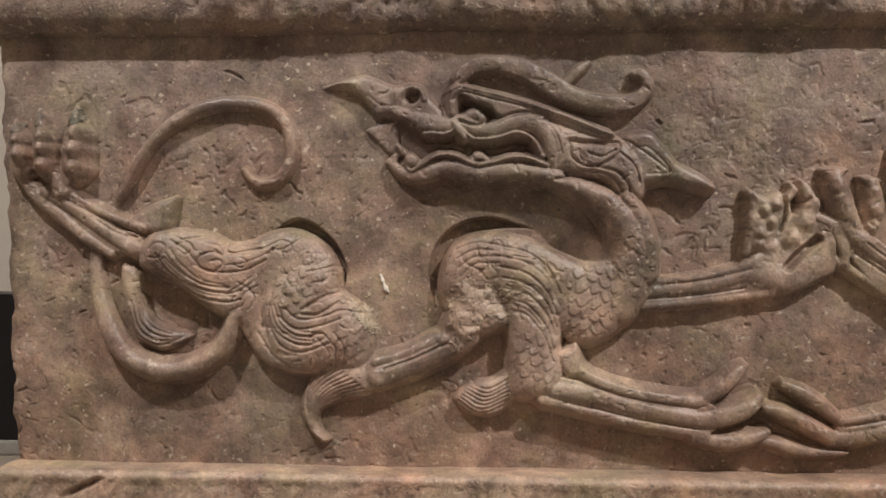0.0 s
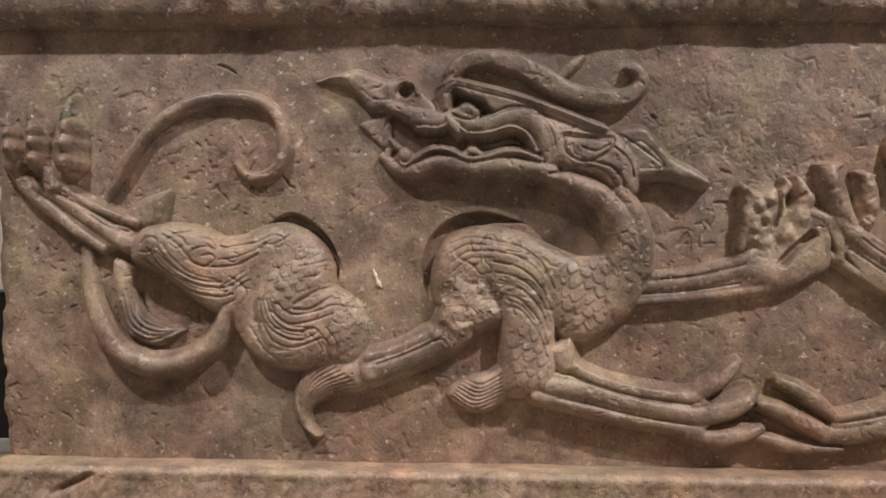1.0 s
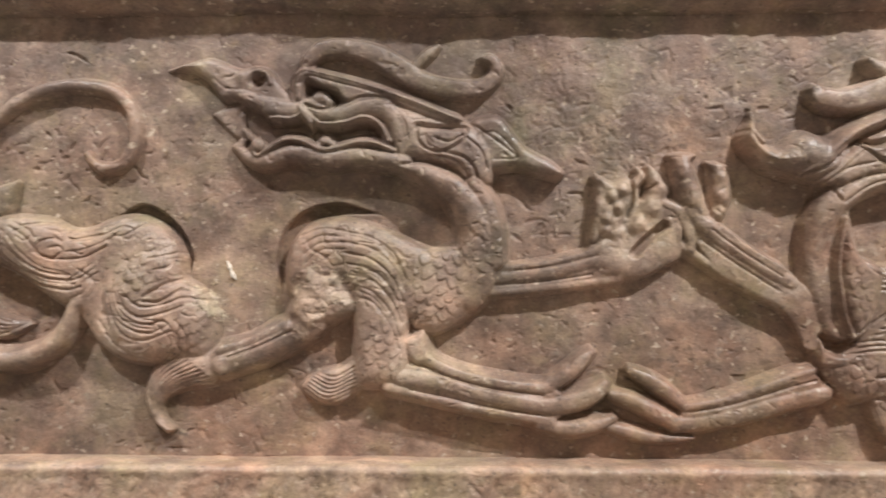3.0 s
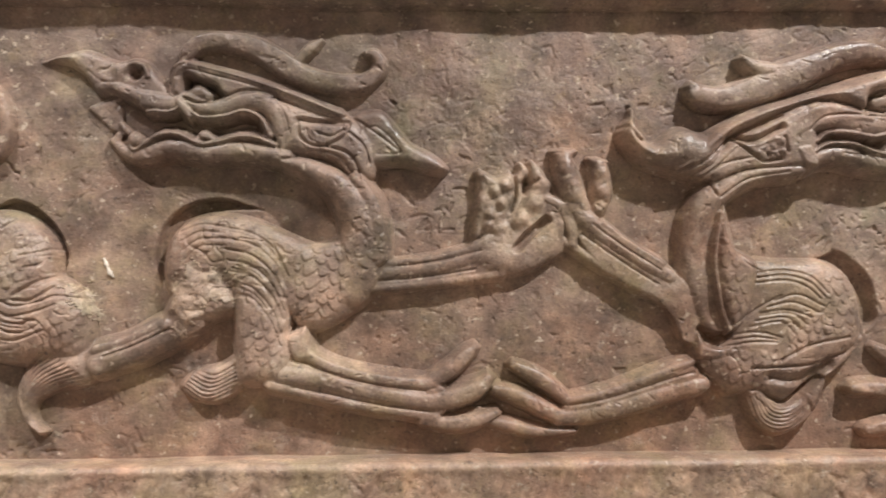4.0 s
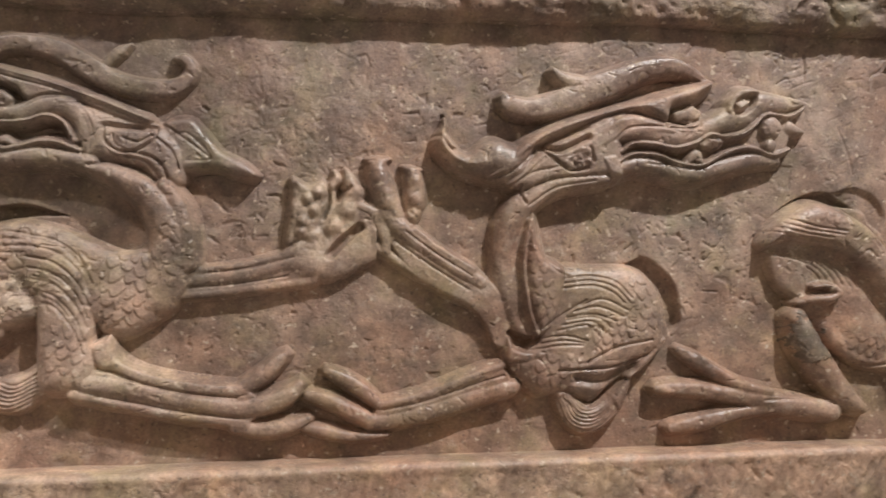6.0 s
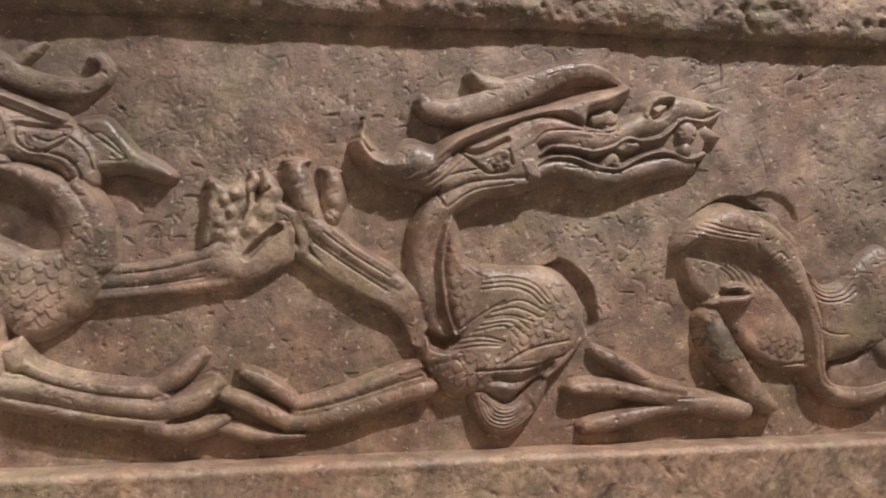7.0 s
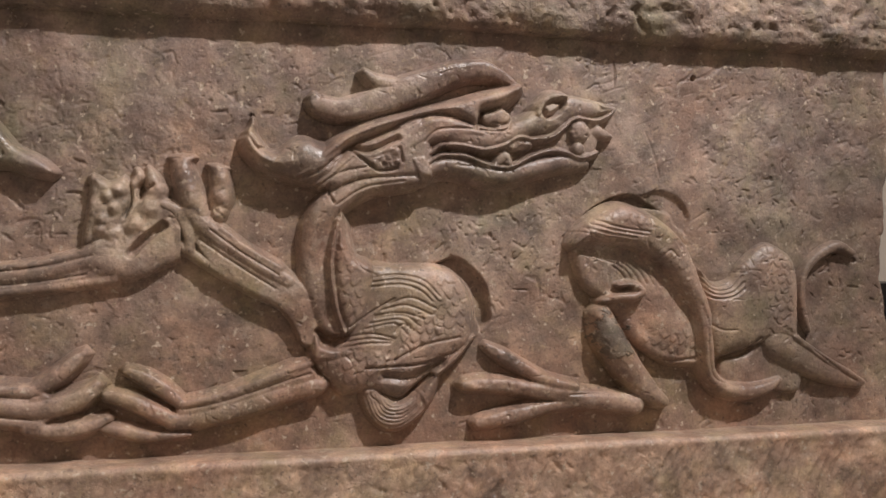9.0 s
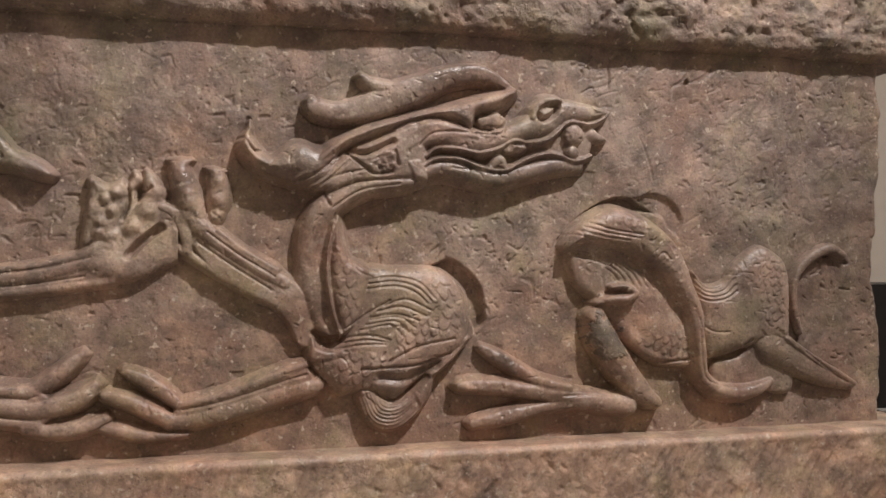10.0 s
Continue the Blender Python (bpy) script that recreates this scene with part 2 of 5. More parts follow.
class Relief:
    """A height over the stone's face, worked up from rounded limbs, swelling masses, cut lines and scales."""

    def __init__(self, x0, x1, z0, z1, cell):
        self.x, self.z, self.cell = np.arange(x0, x1, cell), np.arange(z0, z1, cell), cell
        self.X, self.Z = np.meshgrid(self.x, self.z)
        self.H = np.zeros_like(self.X)

    def window(self, lo, hi):
        i0, i1 = np.searchsorted(self.x, (lo[0], hi[0]))
        j0, j1 = np.searchsorted(self.z, (lo[1], hi[1]))
        return slice(max(j0 - 1, 0), j1 + 1), slice(max(i0 - 1, 0), i1 + 1)

    def nearest(self, curve, reach):
        """Distance to a curve and the curve's further columns at the nearest point, in a window round it."""
        lo, hi = curve[:, :2].min(0) - reach, curve[:, :2].max(0) + reach
        win = self.window(lo, hi)
        X, Z = self.X[win], self.Z[win]
        best = np.full(X.shape, 1e9)
        extra = np.zeros(X.shape + (curve.shape[1] - 2,))
        for a, b in zip(curve[:-1], curve[1:]):
            d = b[:2] - a[:2]
            t = np.clip(((X - a[0]) * d[0] + (Z - a[1]) * d[1]) / max(d @ d, 1e-12), 0, 1)
            dist = np.hypot(X - a[0] - t * d[0], Z - a[1] - t * d[1])
            near = dist < best
            best = np.where(near, dist, best)
            if extra.shape[2]:
                extra[near] = (a[2:] + t[..., None] * (b[2:] - a[2:]))[near]
        return win, best, extra

    def tube(self, points, shoulder, soft=0.0):
        """A rounded limb: points are x, z, half width and height of the crest."""
        curve = smooth_curve(points)
        win, d, e = self.nearest(curve, curve[:, 2].max() + 0.004)
        r, h = np.maximum(e[..., 0], 0.002), e[..., 1]
        wall = np.clip((r - d) / 0.0026 + 0.5, 0, 1)
        crest = np.sqrt(np.clip(1 - (d / r) ** 2, 0, 1))
        body = wall * (h - (1 - shoulder) * np.minimum(h, 1.6 * r) * (1 - crest))
        old = self.H[win]
        merged = np.maximum(old, body)
        if soft:  # lumps that grow out of one another
            merged = merged + (np.minimum(old, body) > 0) * np.clip(soft - np.abs(old - body), 0, None) ** 2 / (4 * soft)
        self.H[win] = merged

    def bump(self, x, z, radius, rise):
        """A soft knuckle swelling out of what is there."""
        win = self.window((x - radius, z - radius), (x + radius, z + radius))
        d = np.hypot(self.X[win] - x, self.Z[win] - z) / radius
        self.H[win] += (self.H[win] > 0) * rise * np.clip(1 - d * d, 0, 1) ** 1.4

    def roughen(self, outline, rise, cell, seed):
        """Broken, crumbled stone within an outline."""
        win, d = self.inside(outline)
        X, Z = self.X[win], self.Z[win]
        fade = np.clip(d / 0.01, 0, 1)
        old = self.H[win]
        self.H[win] = np.where(old > 0.002, np.maximum(old + fade * rise * fractal(X, Z, cell, 4, seed, 0.5), 0.002), old)

    def inside(self, outline, reach=0.004):
        ring = smooth_curve(outline, 6, True)
        ring = np.vstack([ring, ring[:1]])
        win, d, _ = self.nearest(ring, reach)
        X, Z = self.X[win], self.Z[win]
        odd = np.zeros(X.shape, bool)
        for a, b in zip(ring[:-1], ring[1:]):
            crosses = (a[1] > Z) != (b[1] > Z)
            odd ^= crosses & (X < (b[0] - a[0]) * (Z - a[1]) / (b[1] - a[1] + 1e-12) + a[0])
        return win, np.where(odd, d, -d)

    def blob(self, outline, height, edge):
        """A swelling mass with this outline; edge is the width over which it rounds off."""
        win, d = self.inside(outline)
        wall = np.clip(d / 0.0026 + 0.5, 0, 1)
        s = np.clip(d / edge, 0, 1)
        body = wall * height * (0.36 + 0.64 * np.sqrt(np.clip(1 - (1 - s) ** 2, 0, 1)))
        self.H[win] = np.maximum(self.H[win], body)

    def groove(self, points, width, depth):
        win, d, _ = self.nearest(smooth_curve(points), width)
        cut = depth * np.clip(1 - d / width, 0, 1)
        old = self.H[win]
        self.H[win] = np.where(old > 0, np.maximum(old - cut, 0.25 * old), old)

    def hollow(self, points, width, depth):
        curve = smooth_curve(points)
        t = np.linspace(0, 1, len(curve))
        size = width * 1.3 * np.clip(np.sin(np.pi * t) * 1.6, 0.12, 1)
        win, d, e = self.nearest(np.column_stack([curve, size]), width * 1.3)
        self.H[win] -= depth * np.clip((e[..., 0] - d) / (width * 0.5), 0, 1)

    def fur(self, first, last, count, width, depth):
        a, b = np.array(first), np.array(last)
        for k in range(count):
            self.groove(a + (b - a) * k / (count - 1), width, depth)

    def scales(self, outline, size, depth, angle):
        win, d = self.inside(outline)
        X, Z = self.X[win], self.Z[win]
        wob = 0.25 * size
        X = X + wob * lattice(X / 0.02, Z / 0.02, 5)
        Z = Z + wob * lattice(X / 0.02, Z / 0.02, 6)
        c, s = math.cos(radians(angle)), math.sin(radians(angle))
        p, q = (c * X + s * Z) / size, (c * Z - s * X) / size
        top = np.zeros(X.shape)
        for row in range(2):
            for back in (0, 1):
                pi = 2 * np.floor((p - row) / 2 - back * 0.5 + 0.25) + row + 0.5
                dp = p - pi
                dq = q - row * 0.5 - np.floor(q - row * 0.5) - 0.5
                rad = np.hypot(dp / 1.25, dq / 0.56)
                top = np.maximum(top, np.where(rad < 1, 0.35 + 0.4 * dp, 0))
        fade = np.clip(d / 0.006, 0, 1)
        old = self.H[win]
        self.H[win] = np.where(old > 0.006, old + fade * depth * (np.clip(top, 0, 1) - 0.45), old)

    def settle(self, slope):
        """Give the sides a batter, as a chisel leaves them, and take the sharpness off the edges."""
        H, fall = self.H, slope * self.cell
        for _ in range(int(H.max() / fall) + 1):
            for axis in (0, 1):
                for step in (1, -1):
                    H = np.maximum(H, np.roll(H, step, axis) - fall)
        H = np.maximum(H, self.H)
        for axis in (0, 1):
            H = (np.roll(H, 1, axis) + 2 * H + np.roll(H, -1, axis)) / 4
        self.H = np.where(H > 0.0004, H, 0)

    def mesh(self, name, material, parent, label, wear, seed):
        H = self.H.copy()
        body = H > 0.0008
        H += body * (wear * fractal(self.X, self.Z, 0.03, 4, seed) - 1.6 * wear * pits(self.X, self.Z, 0.007, seed + 9, 0.62))
        H[~body] = -0.02
        grown = body.copy()
        grown[1:] |= body[:-1]
        grown[:-1] |= body[1:]
        grown[:, 1:] |= grown[:, :-1]
        grown[:, :-1] |= grown[:, 1:]
        keep = grown[:-1, :-1] & grown[1:, :-1] & grown[:-1, 1:] & grown[1:, 1:]
        index = np.arange(H.size).reshape(H.shape)
        quads = np.stack([index[:-1, :-1], index[:-1, 1:], index[1:, 1:], index[1:, :-1]], -1)[keep]
        used, quads = np.unique(quads, return_inverse=True)
        verts = np.stack([self.X, -H, self.Z], -1).reshape(-1, 3)[used]
        return mesh_object(name, verts, quads.reshape(-1, 4), material, parent, label)


def flake(carving, outline, lift, seed, ragged=0.009):
    """A thin scar, stain or painted patch of shade that lies on the carving, with a ragged outline."""
    win, d = carving.inside(outline)
    X, Z = carving.X[win], carving.Z[win]
    border = d + ragged * (fractal(X, Z, 0.013, 5, seed, 0.7) - 0.33)
    skin = Relief(X[0, 0], X[0, -1] + 1e-6, Z[0, 0], Z[-1, 0] + 1e-6, carving.cell)
    rows, cols = min(skin.H.shape[0], X.shape[0]), min(skin.H.shape[1], X.shape[1])
    skin.H[:rows, :cols] = np.where(border > 0, carving.H[win] + lift, 0)[:rows, :cols]
    return skin


def moulding(name, profile, x0, x1, cell, bulge, material, parent, label):
    """A course of stone: a cross-section (y, z) carried along x, its face roughened by bulge(x, s), s along the section."""
    p = np.array(profile, float)
    run = np.concatenate([[0], np.cumsum(np.hypot(*np.diff(p, axis=0).T))])
    s = np.arange(0, run[-1], cell)
    yz = np.stack([np.interp(s, run, p[:, 0]), np.interp(s, run, p[:, 1])], 1)
    for _ in range(4):
        yz[1:-1] = (yz[:-2] + 2 * yz[1:-1] + yz[2:]) / 4
    tangent = np.gradient(yz, axis=0)
    normal = np.stack([tangent[:, 1], -tangent[:, 0]], 1) / np.hypot(*tangent.T)[:, None]
    xs = np.arange(x0, x1 + cell, cell)
    X, S = np.meshgrid(xs, s)
    D = bulge(X, S)
    Y, Zz = yz[:, 0:1] + normal[:, 0:1] * D, yz[:, 1:2] + normal[:, 1:2] * D
    verts = np.stack([X, Y, Zz], -1).reshape(-1, 3)
    idx = np.arange(X.size).reshape(X.shape)
    quads = np.stack([idx[:-1, :-1], idx[:-1, 1:], idx[1:, 1:], idx[1:, :-1]], -1).reshape(-1, 4)
    # the ends and the back
    back = 0.13
    extra, faces = [], []
    for col in (0, -1):
        ring = idx[:, col]
        base = len(verts) + len(extra)
        for v in verts[ring]:
            extra.append((v[0], back, v[2]))
        for k in range(len(ring) - 1):
            faces.append((ring[k], ring[k + 1], base + k + 1, base + k))
    return mesh_object(name, np.vstack([verts, extra]), np.vstack([quads, faces]), material, parent, label)


# ---- the hall round the stone ----
tagged(block("floor", -3, 5, -3.6, 2.4, -0.72, -0.62, FLOORING, bevel=0), "grey polished stone floor of the hall", kind="structure")
tagged(block("ceiling", -3, 5, -3.6, 2.4, 3.6, 3.7, WHITE, bevel=0), "plain white ceiling", kind="structure")
tagged(block("wall_north", -3, 5, 2.3, 2.4, -0.62, 3.6, WHITE, bevel=0), "plain white museum wall behind the stone", kind="structure")
tagged(block("wall_south", -3, 5, -3.6, -3.5, -0.62, 3.6, WHITE, bevel=0), "plain white museum wall", kind="structure")
tagged(block("wall_west", -3.1, -3, -3.6, 2.4, -0.62, 3.6, WHITE, bevel=0), "plain white museum wall", kind="structure")
tagged(block("wall_east", 5, 5.1, -3.6, 2.4, -0.62, 3.6, WHITE, bevel=0), "plain white museum wall", kind="structure")


def wall_bench(x, y, width):
    """A low black display bench with a steel strip on a white plinth."""
    thing = new("display_bench")
    thing.location = (x, y, -0.62)
    block("plinth", 0, width, 0, 0.5, 0, 0.37, WHITE, thing, "white painted plinth")
    block("steel_strip", 0, width, -0.004, 0.5, 0.371, 0.408, STEEL, thing, "thin brushed steel strip")
    block("board", 0, width, 0.01, 0.5, 0.409, 0.815, BLACK, thing, "matt black board")
    return tagged(thing, "black display bench with steel strip on white plinth", "display bench", "benches along the wall")


wall_bench(-1.4, 1.2, 1.3)
wall_bench(2.5, 1.2, 1.3)

# ---- the carved stone ----
stone = new("carved_stone_base")
tagged(stone, "weathered brown stone base with two dragons carved in high relief", "stone relief")

panel = Relief(0.0, 2.26, -0.004, 0.612, 0.0015)
X, Z = panel.X, panel.Z
panel.H += 0.0016 * fractal(X, Z, 0.16, 5, 20) - 0.0022 * pits(X, Z, 0.006, 31, 0.74) - 0.0016 * pits(X, Z, 0.011, 32, 0.8)
# a broad undulation, as if the field had been dressed by hand
panel.H += 0.0012 * fractal(X, Z, 0.045, 3, 27)
# short slanting pick marks, thicker in the upper field
for lean, seed, share, deep in ((0.35, 46, 0.68, 0.0019), (-0.5, 47, 0.76, 0.0011), (1.1, 48, 0.8, 0.0009)):
    along, across = (X * math.cos(lean) + Z * math.sin(lean)) * 0.36, Z * math.cos(lean) - X * math.sin(lean)
    panel.H -= deep * pits(along, across, 0.0046, seed, share) * (0.2 + 0.5 * np.clip((Z - 0.16) / 0.2, 0, 1) * np.clip((X - 0.75) / 0.2, 0.15, 1))
# coarser picking in the upper middle and along the right end
coarse = np.clip(1 - np.hypot((X - 1.0) / 0.22, (Z - 0.43) / 0.13), 0, 1) + 0.7 * np.clip((X - 1.7) / 0.4, 0, 1) * np.clip((Z - 0.2) / 0.2, 0, 1)
panel.H -= coarse * (0.0018 * pits(X, Z, 0.007, 41, 0.4) + 0.0012 * np.abs(fractal(X, Z, 0.022, 4, 44)))
panel.hollow([(0.3989, 0.3053), (0.4367, 0.316), (0.471, 0.2958), (0.4918, 0.2622), (0.4967, 0.2249)], 0.0067, 0.015)
panel.hollow([(0.6196, 0.2073), (0.6178, 0.2481), (0.6265, 0.2854), (0.6509, 0.3094), (0.6918, 0.3185), (0.7437, 0.3128)], 0.0075, 0.016)
panel.hollow([(0.2336, 0.238), (0.2555, 0.2155), (0.2865, 0.1932), (0.3188, 0.1755)], 0.0255, 0.014)
panel.hollow([(1.4721, 0.25), (1.5019, 0.2467), (1.5319, 0.2176), (1.5402, 0.177), (1.5351, 0.1528)], 0.0097, 0.016)
panel.hollow([(1.6756, 0.2666), (1.69, 0.3001), (1.719, 0.3256), (1.7647, 0.3416), (1.8203, 0.3288)], 0.009, 0.014)
panel.hollow([(1.7832, 0.3504), (1.8392, 0.3342), (1.8577, 0.293)], 0.0135, 0.006)
panel.hollow([(2.0631, 0.1696), (2.0741, 0.223)], 0.0045, 0.008)
panel.hollow([(2.1539, 0.268), (2.1708, 0.2663)], 0.0037, 0.008)
panel.hollow([(0.3298, 0.5225), (0.339, 0.5209), (0.3483, 0.5171), (0.3623, 0.5071)], 0.0015, 0.004)
panel.hollow([(0.9056, 0.456), (0.9144, 0.4485)], 0.0023, 0.003)
panel.hollow([(1.7442, 0.5522), (1.7459, 0.5301), (1.7439, 0.5061)], 0.0017, 0.003)
panel.hollow([(1.7915, 0.4534), (1.8079, 0.4127), (1.8206, 0.3649)], 0.0015, 0.0016)
panel.hollow([(1.8716, 0.5331), (1.8793, 0.53)], 0.0037, 0.007)
panel.hollow([(2.1962, 0.2572), (2.2068, 0.2517)], 0.0037, 0.006)
panel.hollow([(1.2167, 0.4519), (1.2198, 0.4398)], 0.003, 0.004)


def panel_mesh():
    H, rows = panel.H, panel.z
    left = 0.021 + 0.068 * (0.536 - rows) + 0.004 * fractal(rows, rows * 0, 0.05, 4, 51)
    right = 2.222 + 0.006 * fractal(rows, rows * 0 + 3, 0.06, 4, 55) - 0.012 * np.exp(-((rows - 0.25) / 0.05) ** 2)
    span = (panel.X - panel.x[0]) / (panel.x[-1] - panel.x[0])
    inner = np.clip((panel.X - 0.12) / 0.1, 0, 1) * np.clip((2.12 - panel.X) / 0.1, 0, 1)
    stretched = left[:, None] + span * (right - left)[:, None]
    Xs = inner * panel.X + (1 - inner) * stretched
    worn = np.minimum(Xs - left[:, None], right[:, None] - Xs)
    Y = -H + 0.006 * np.clip(1 - worn / 0.012, 0, 1) ** 2
    verts = np.stack([Xs, Y, panel.Z], -1)
    index = np.arange(H.size).reshape(H.shape)
    quads = np.stack([index[:-1, :-1], index[:-1, 1:], index[1:, 1:], index[1:, :-1]], -1).reshape(-1, 4)
    rim = np.concatenate([index[0], index[1:, -1], index[-1, -2::-1], index[-2:0:-1, 0]])
    flat = verts.reshape(-1, 3)
    behind = flat[rim].copy()
    behind[:, 1] = 0.13
    base = len(flat) + np.arange(len(rim))
    sides = np.stack([np.roll(rim, -1), rim, base, np.roll(base, -1)], 1)
    return mesh_object("back_panel", np.vstack([flat, behind]), np.vstack([quads, sides]), PANEL, stone, "flat pitted field of brown stone behind the dragons")


panel_mesh()

left = Relief(0.0, 1.13, 0.0, 0.56, 0.001)
# tail and hind leg
left.tube([(0.187, 0.337, 0.0051, 0.007), (0.206, 0.371, 0.0065, 0.0132), (0.227, 0.409, 0.0072, 0.0158), (0.254, 0.44, 0.008, 0.0167), (0.287, 0.463, 0.008, 0.0167), (0.325, 0.475, 0.008, 0.0167), (0.363, 0.477, 0.008, 0.0167), (0.395, 0.47, 0.0087, 0.0167), (0.417, 0.452, 0.0087, 0.0167), (0.426, 0.427, 0.0087, 0.0167), (0.425, 0.399, 0.0087, 0.0167), (0.414, 0.379, 0.008, 0.0167), (0.398, 0.37, 0.0072, 0.0158), (0.381, 0.371, 0.0065, 0.015), (0.37, 0.379, 0.0058, 0.0141), (0.365, 0.387, 0.0058, 0.0132)], 0.45)  # tail
left.tube([(0.164, 0.275, 0.0094, 0.0106), (0.171, 0.223, 0.0116, 0.0167), (0.187, 0.179, 0.0138, 0.0229), (0.21, 0.145, 0.0145, 0.0273), (0.242, 0.127, 0.0145, 0.029), (0.276, 0.123, 0.0145, 0.029), (0.309, 0.131, 0.0138, 0.029), (0.335, 0.15, 0.0123, 0.029), (0.349, 0.173, 0.0101, 0.029), (0.358, 0.192, 0.0094, 0.029), (0.378, 0.206, 0.0087, 0.029)], 0.3)  # tail ring
left.blob([(0.201, 0.26), (0.208, 0.208), (0.222, 0.167), (0.253, 0.15), (0.279, 0.155), (0.299, 0.171), (0.268, 0.177), (0.241, 0.193), (0.229, 0.223), (0.227, 0.253)], 0.0167, 0.012)  # hair in the ring
left.blob([(0.227, 0.283), (0.24, 0.301), (0.268, 0.307), (0.306, 0.305), (0.332, 0.299), (0.351, 0.289), (0.374, 0.292), (0.396, 0.302), (0.422, 0.307), (0.448, 0.302), (0.475, 0.284), (0.49, 0.258), (0.494, 0.229), (0.524, 0.207), (0.535, 0.174), (0.532, 0.138), (0.517, 0.123), (0.488, 0.119), (0.451, 0.119), (0.414, 0.125), (0.387, 0.143), (0.372, 0.165), (0.357, 0.187), (0.338, 0.193), (0.308, 0.213), (0.277, 0.235), (0.247, 0.249), (0.228, 0.26)], 0.0308, 0.034)  # pelvis
left.blob([(0.386, 0.195), (0.392, 0.228), (0.413, 0.254), (0.45, 0.273), (0.483, 0.262), (0.495, 0.229), (0.524, 0.207), (0.533, 0.175), (0.525, 0.142), (0.496, 0.127), (0.459, 0.123), (0.422, 0.13), (0.396, 0.159)], 0.0387, 0.04)  # haunch
left.blob([(0.542, 0.134), (0.494, 0.146), (0.465, 0.128), (0.448, 0.094), (0.446, 0.067), (0.457, 0.045), (0.472, 0.032), (0.481, 0.035), (0.469, 0.052), (0.467, 0.065), (0.478, 0.078), (0.499, 0.087), (0.532, 0.092), (0.545, 0.107)], 0.0255, 0.032)  # knee hair
left.tube([(0.547, 0.124, 0.0188, 0.0238), (0.584, 0.135, 0.0203, 0.0246), (0.627, 0.157, 0.0217, 0.0246), (0.66, 0.172, 0.0174, 0.0246)], 0.9)  # shin core
left.tube([(0.547, 0.118, 0.0145, 0.0317), (0.584, 0.132, 0.0145, 0.0317), (0.627, 0.153, 0.0159, 0.0317), (0.663, 0.173, 0.0159, 0.0317)], 0.5)  # shin
left.tube([(0.544, 0.137, 0.0072, 0.0264), (0.584, 0.148, 0.008, 0.0273), (0.627, 0.169, 0.0087, 0.029)], 0.5)  # shin ridge
left.blob([(0.641, 0.226), (0.641, 0.241), (0.659, 0.248), (0.677, 0.238), (0.696, 0.238), (0.703, 0.22), (0.714, 0.198), (0.71, 0.183), (0.678, 0.169), (0.656, 0.154), (0.627, 0.153), (0.619, 0.168), (0.634, 0.197)], 0.0334, 0.016)  # broken paw
left.blob([(0.206, 0.314), (0.234, 0.339), (0.265, 0.35), (0.275, 0.351), (0.27, 0.319), (0.258, 0.304), (0.227, 0.302)], 0.0176, 0.012)  # spur
left.tube([(0.093, 0.35, 0.0145, 0.0132), (0.138, 0.323, 0.0188, 0.0158), (0.185, 0.297, 0.0188, 0.0176), (0.217, 0.291, 0.0145, 0.0185)], 0.9)  # far shank core
left.tube([(0.066, 0.374, 0.0101, 0.0141), (0.085, 0.353, 0.0116, 0.0158), (0.111, 0.333, 0.0109, 0.0176), (0.147, 0.303, 0.0087, 0.0194), (0.19, 0.276, 0.0065, 0.0194)], 0.4)  # far shank side
left.tube([(0.099, 0.357, 0.0101, 0.0194), (0.133, 0.34, 0.0109, 0.022), (0.176, 0.312, 0.0116, 0.0238), (0.215, 0.286, 0.0116, 0.0246), (0.223, 0.282, 0.0101, 0.0246)], 0.45)  # far shank
left.tube([(0.124, 0.357, 0.0065, 0.0176), (0.166, 0.336, 0.0065, 0.0211), (0.205, 0.318, 0.0065, 0.022), (0.232, 0.309, 0.0058, 0.022)], 0.5)  # far shank ridge
left.tube([(0.0543, 0.437, 0.0092, 0.0177), (0.0567, 0.4168, 0.0138, 0.0217), (0.065, 0.3878, 0.0153, 0.0237)], .5, 0.004)  # toe
left.tube([(0.0908, 0.4473, 0.0099, 0.0217), (0.0962, 0.4209, 0.016, 0.0276), (0.1006, 0.3905, 0.0152, 0.0296)], .5, 0.004)  # toe
left.tube([(0.1371, 0.4503, 0.0099, 0.0217), (0.1371, 0.4194, 0.0167, 0.0276), (0.1367, 0.3905, 0.0159, 0.0296), (0.1358, 0.3744, 0.0099, 0.0217)], .5, 0.004)  # toe
left.tube([(0.0508, 0.4564, 0.0023, 0.0079), (0.0521, 0.4435, 0.0062, 0.0138), (0.053, 0.4341, 0.0077, 0.0158)], .5, 0.004)  # claw
left.bump(0.0634, 0.4237, 0.0141, 0.0067)
left.bump(0.067, 0.4042, 0.0166, 0.0067)
left.tube([(0.0817, 0.4701, 0.0023, 0.0079), (0.0866, 0.457, 0.0069, 0.0158), (0.0909, 0.4458, 0.0099, 0.0217)], .5, 0.004)  # claw
left.bump(0.0999, 0.4327, 0.0158, 0.0067)
left.bump(0.1019, 0.4147, 0.0182, 0.0067)
left.bump(0.104, 0.3922, 0.0174, 0.0067)
left.tube([(0.133, 0.4731, 0.0023, 0.0079), (0.1346, 0.46, 0.0069, 0.0158), (0.1371, 0.4487, 0.0099, 0.0217)], .5, 0.004)  # claw
left.bump(0.1441, 0.4342, 0.0166, 0.0067)
left.bump(0.1423, 0.4147, 0.019, 0.0067)
left.bump(0.1421, 0.3907, 0.0173, 0.0067)
left.bump(0.1425, 0.3743, 0.0116, 0.0067)
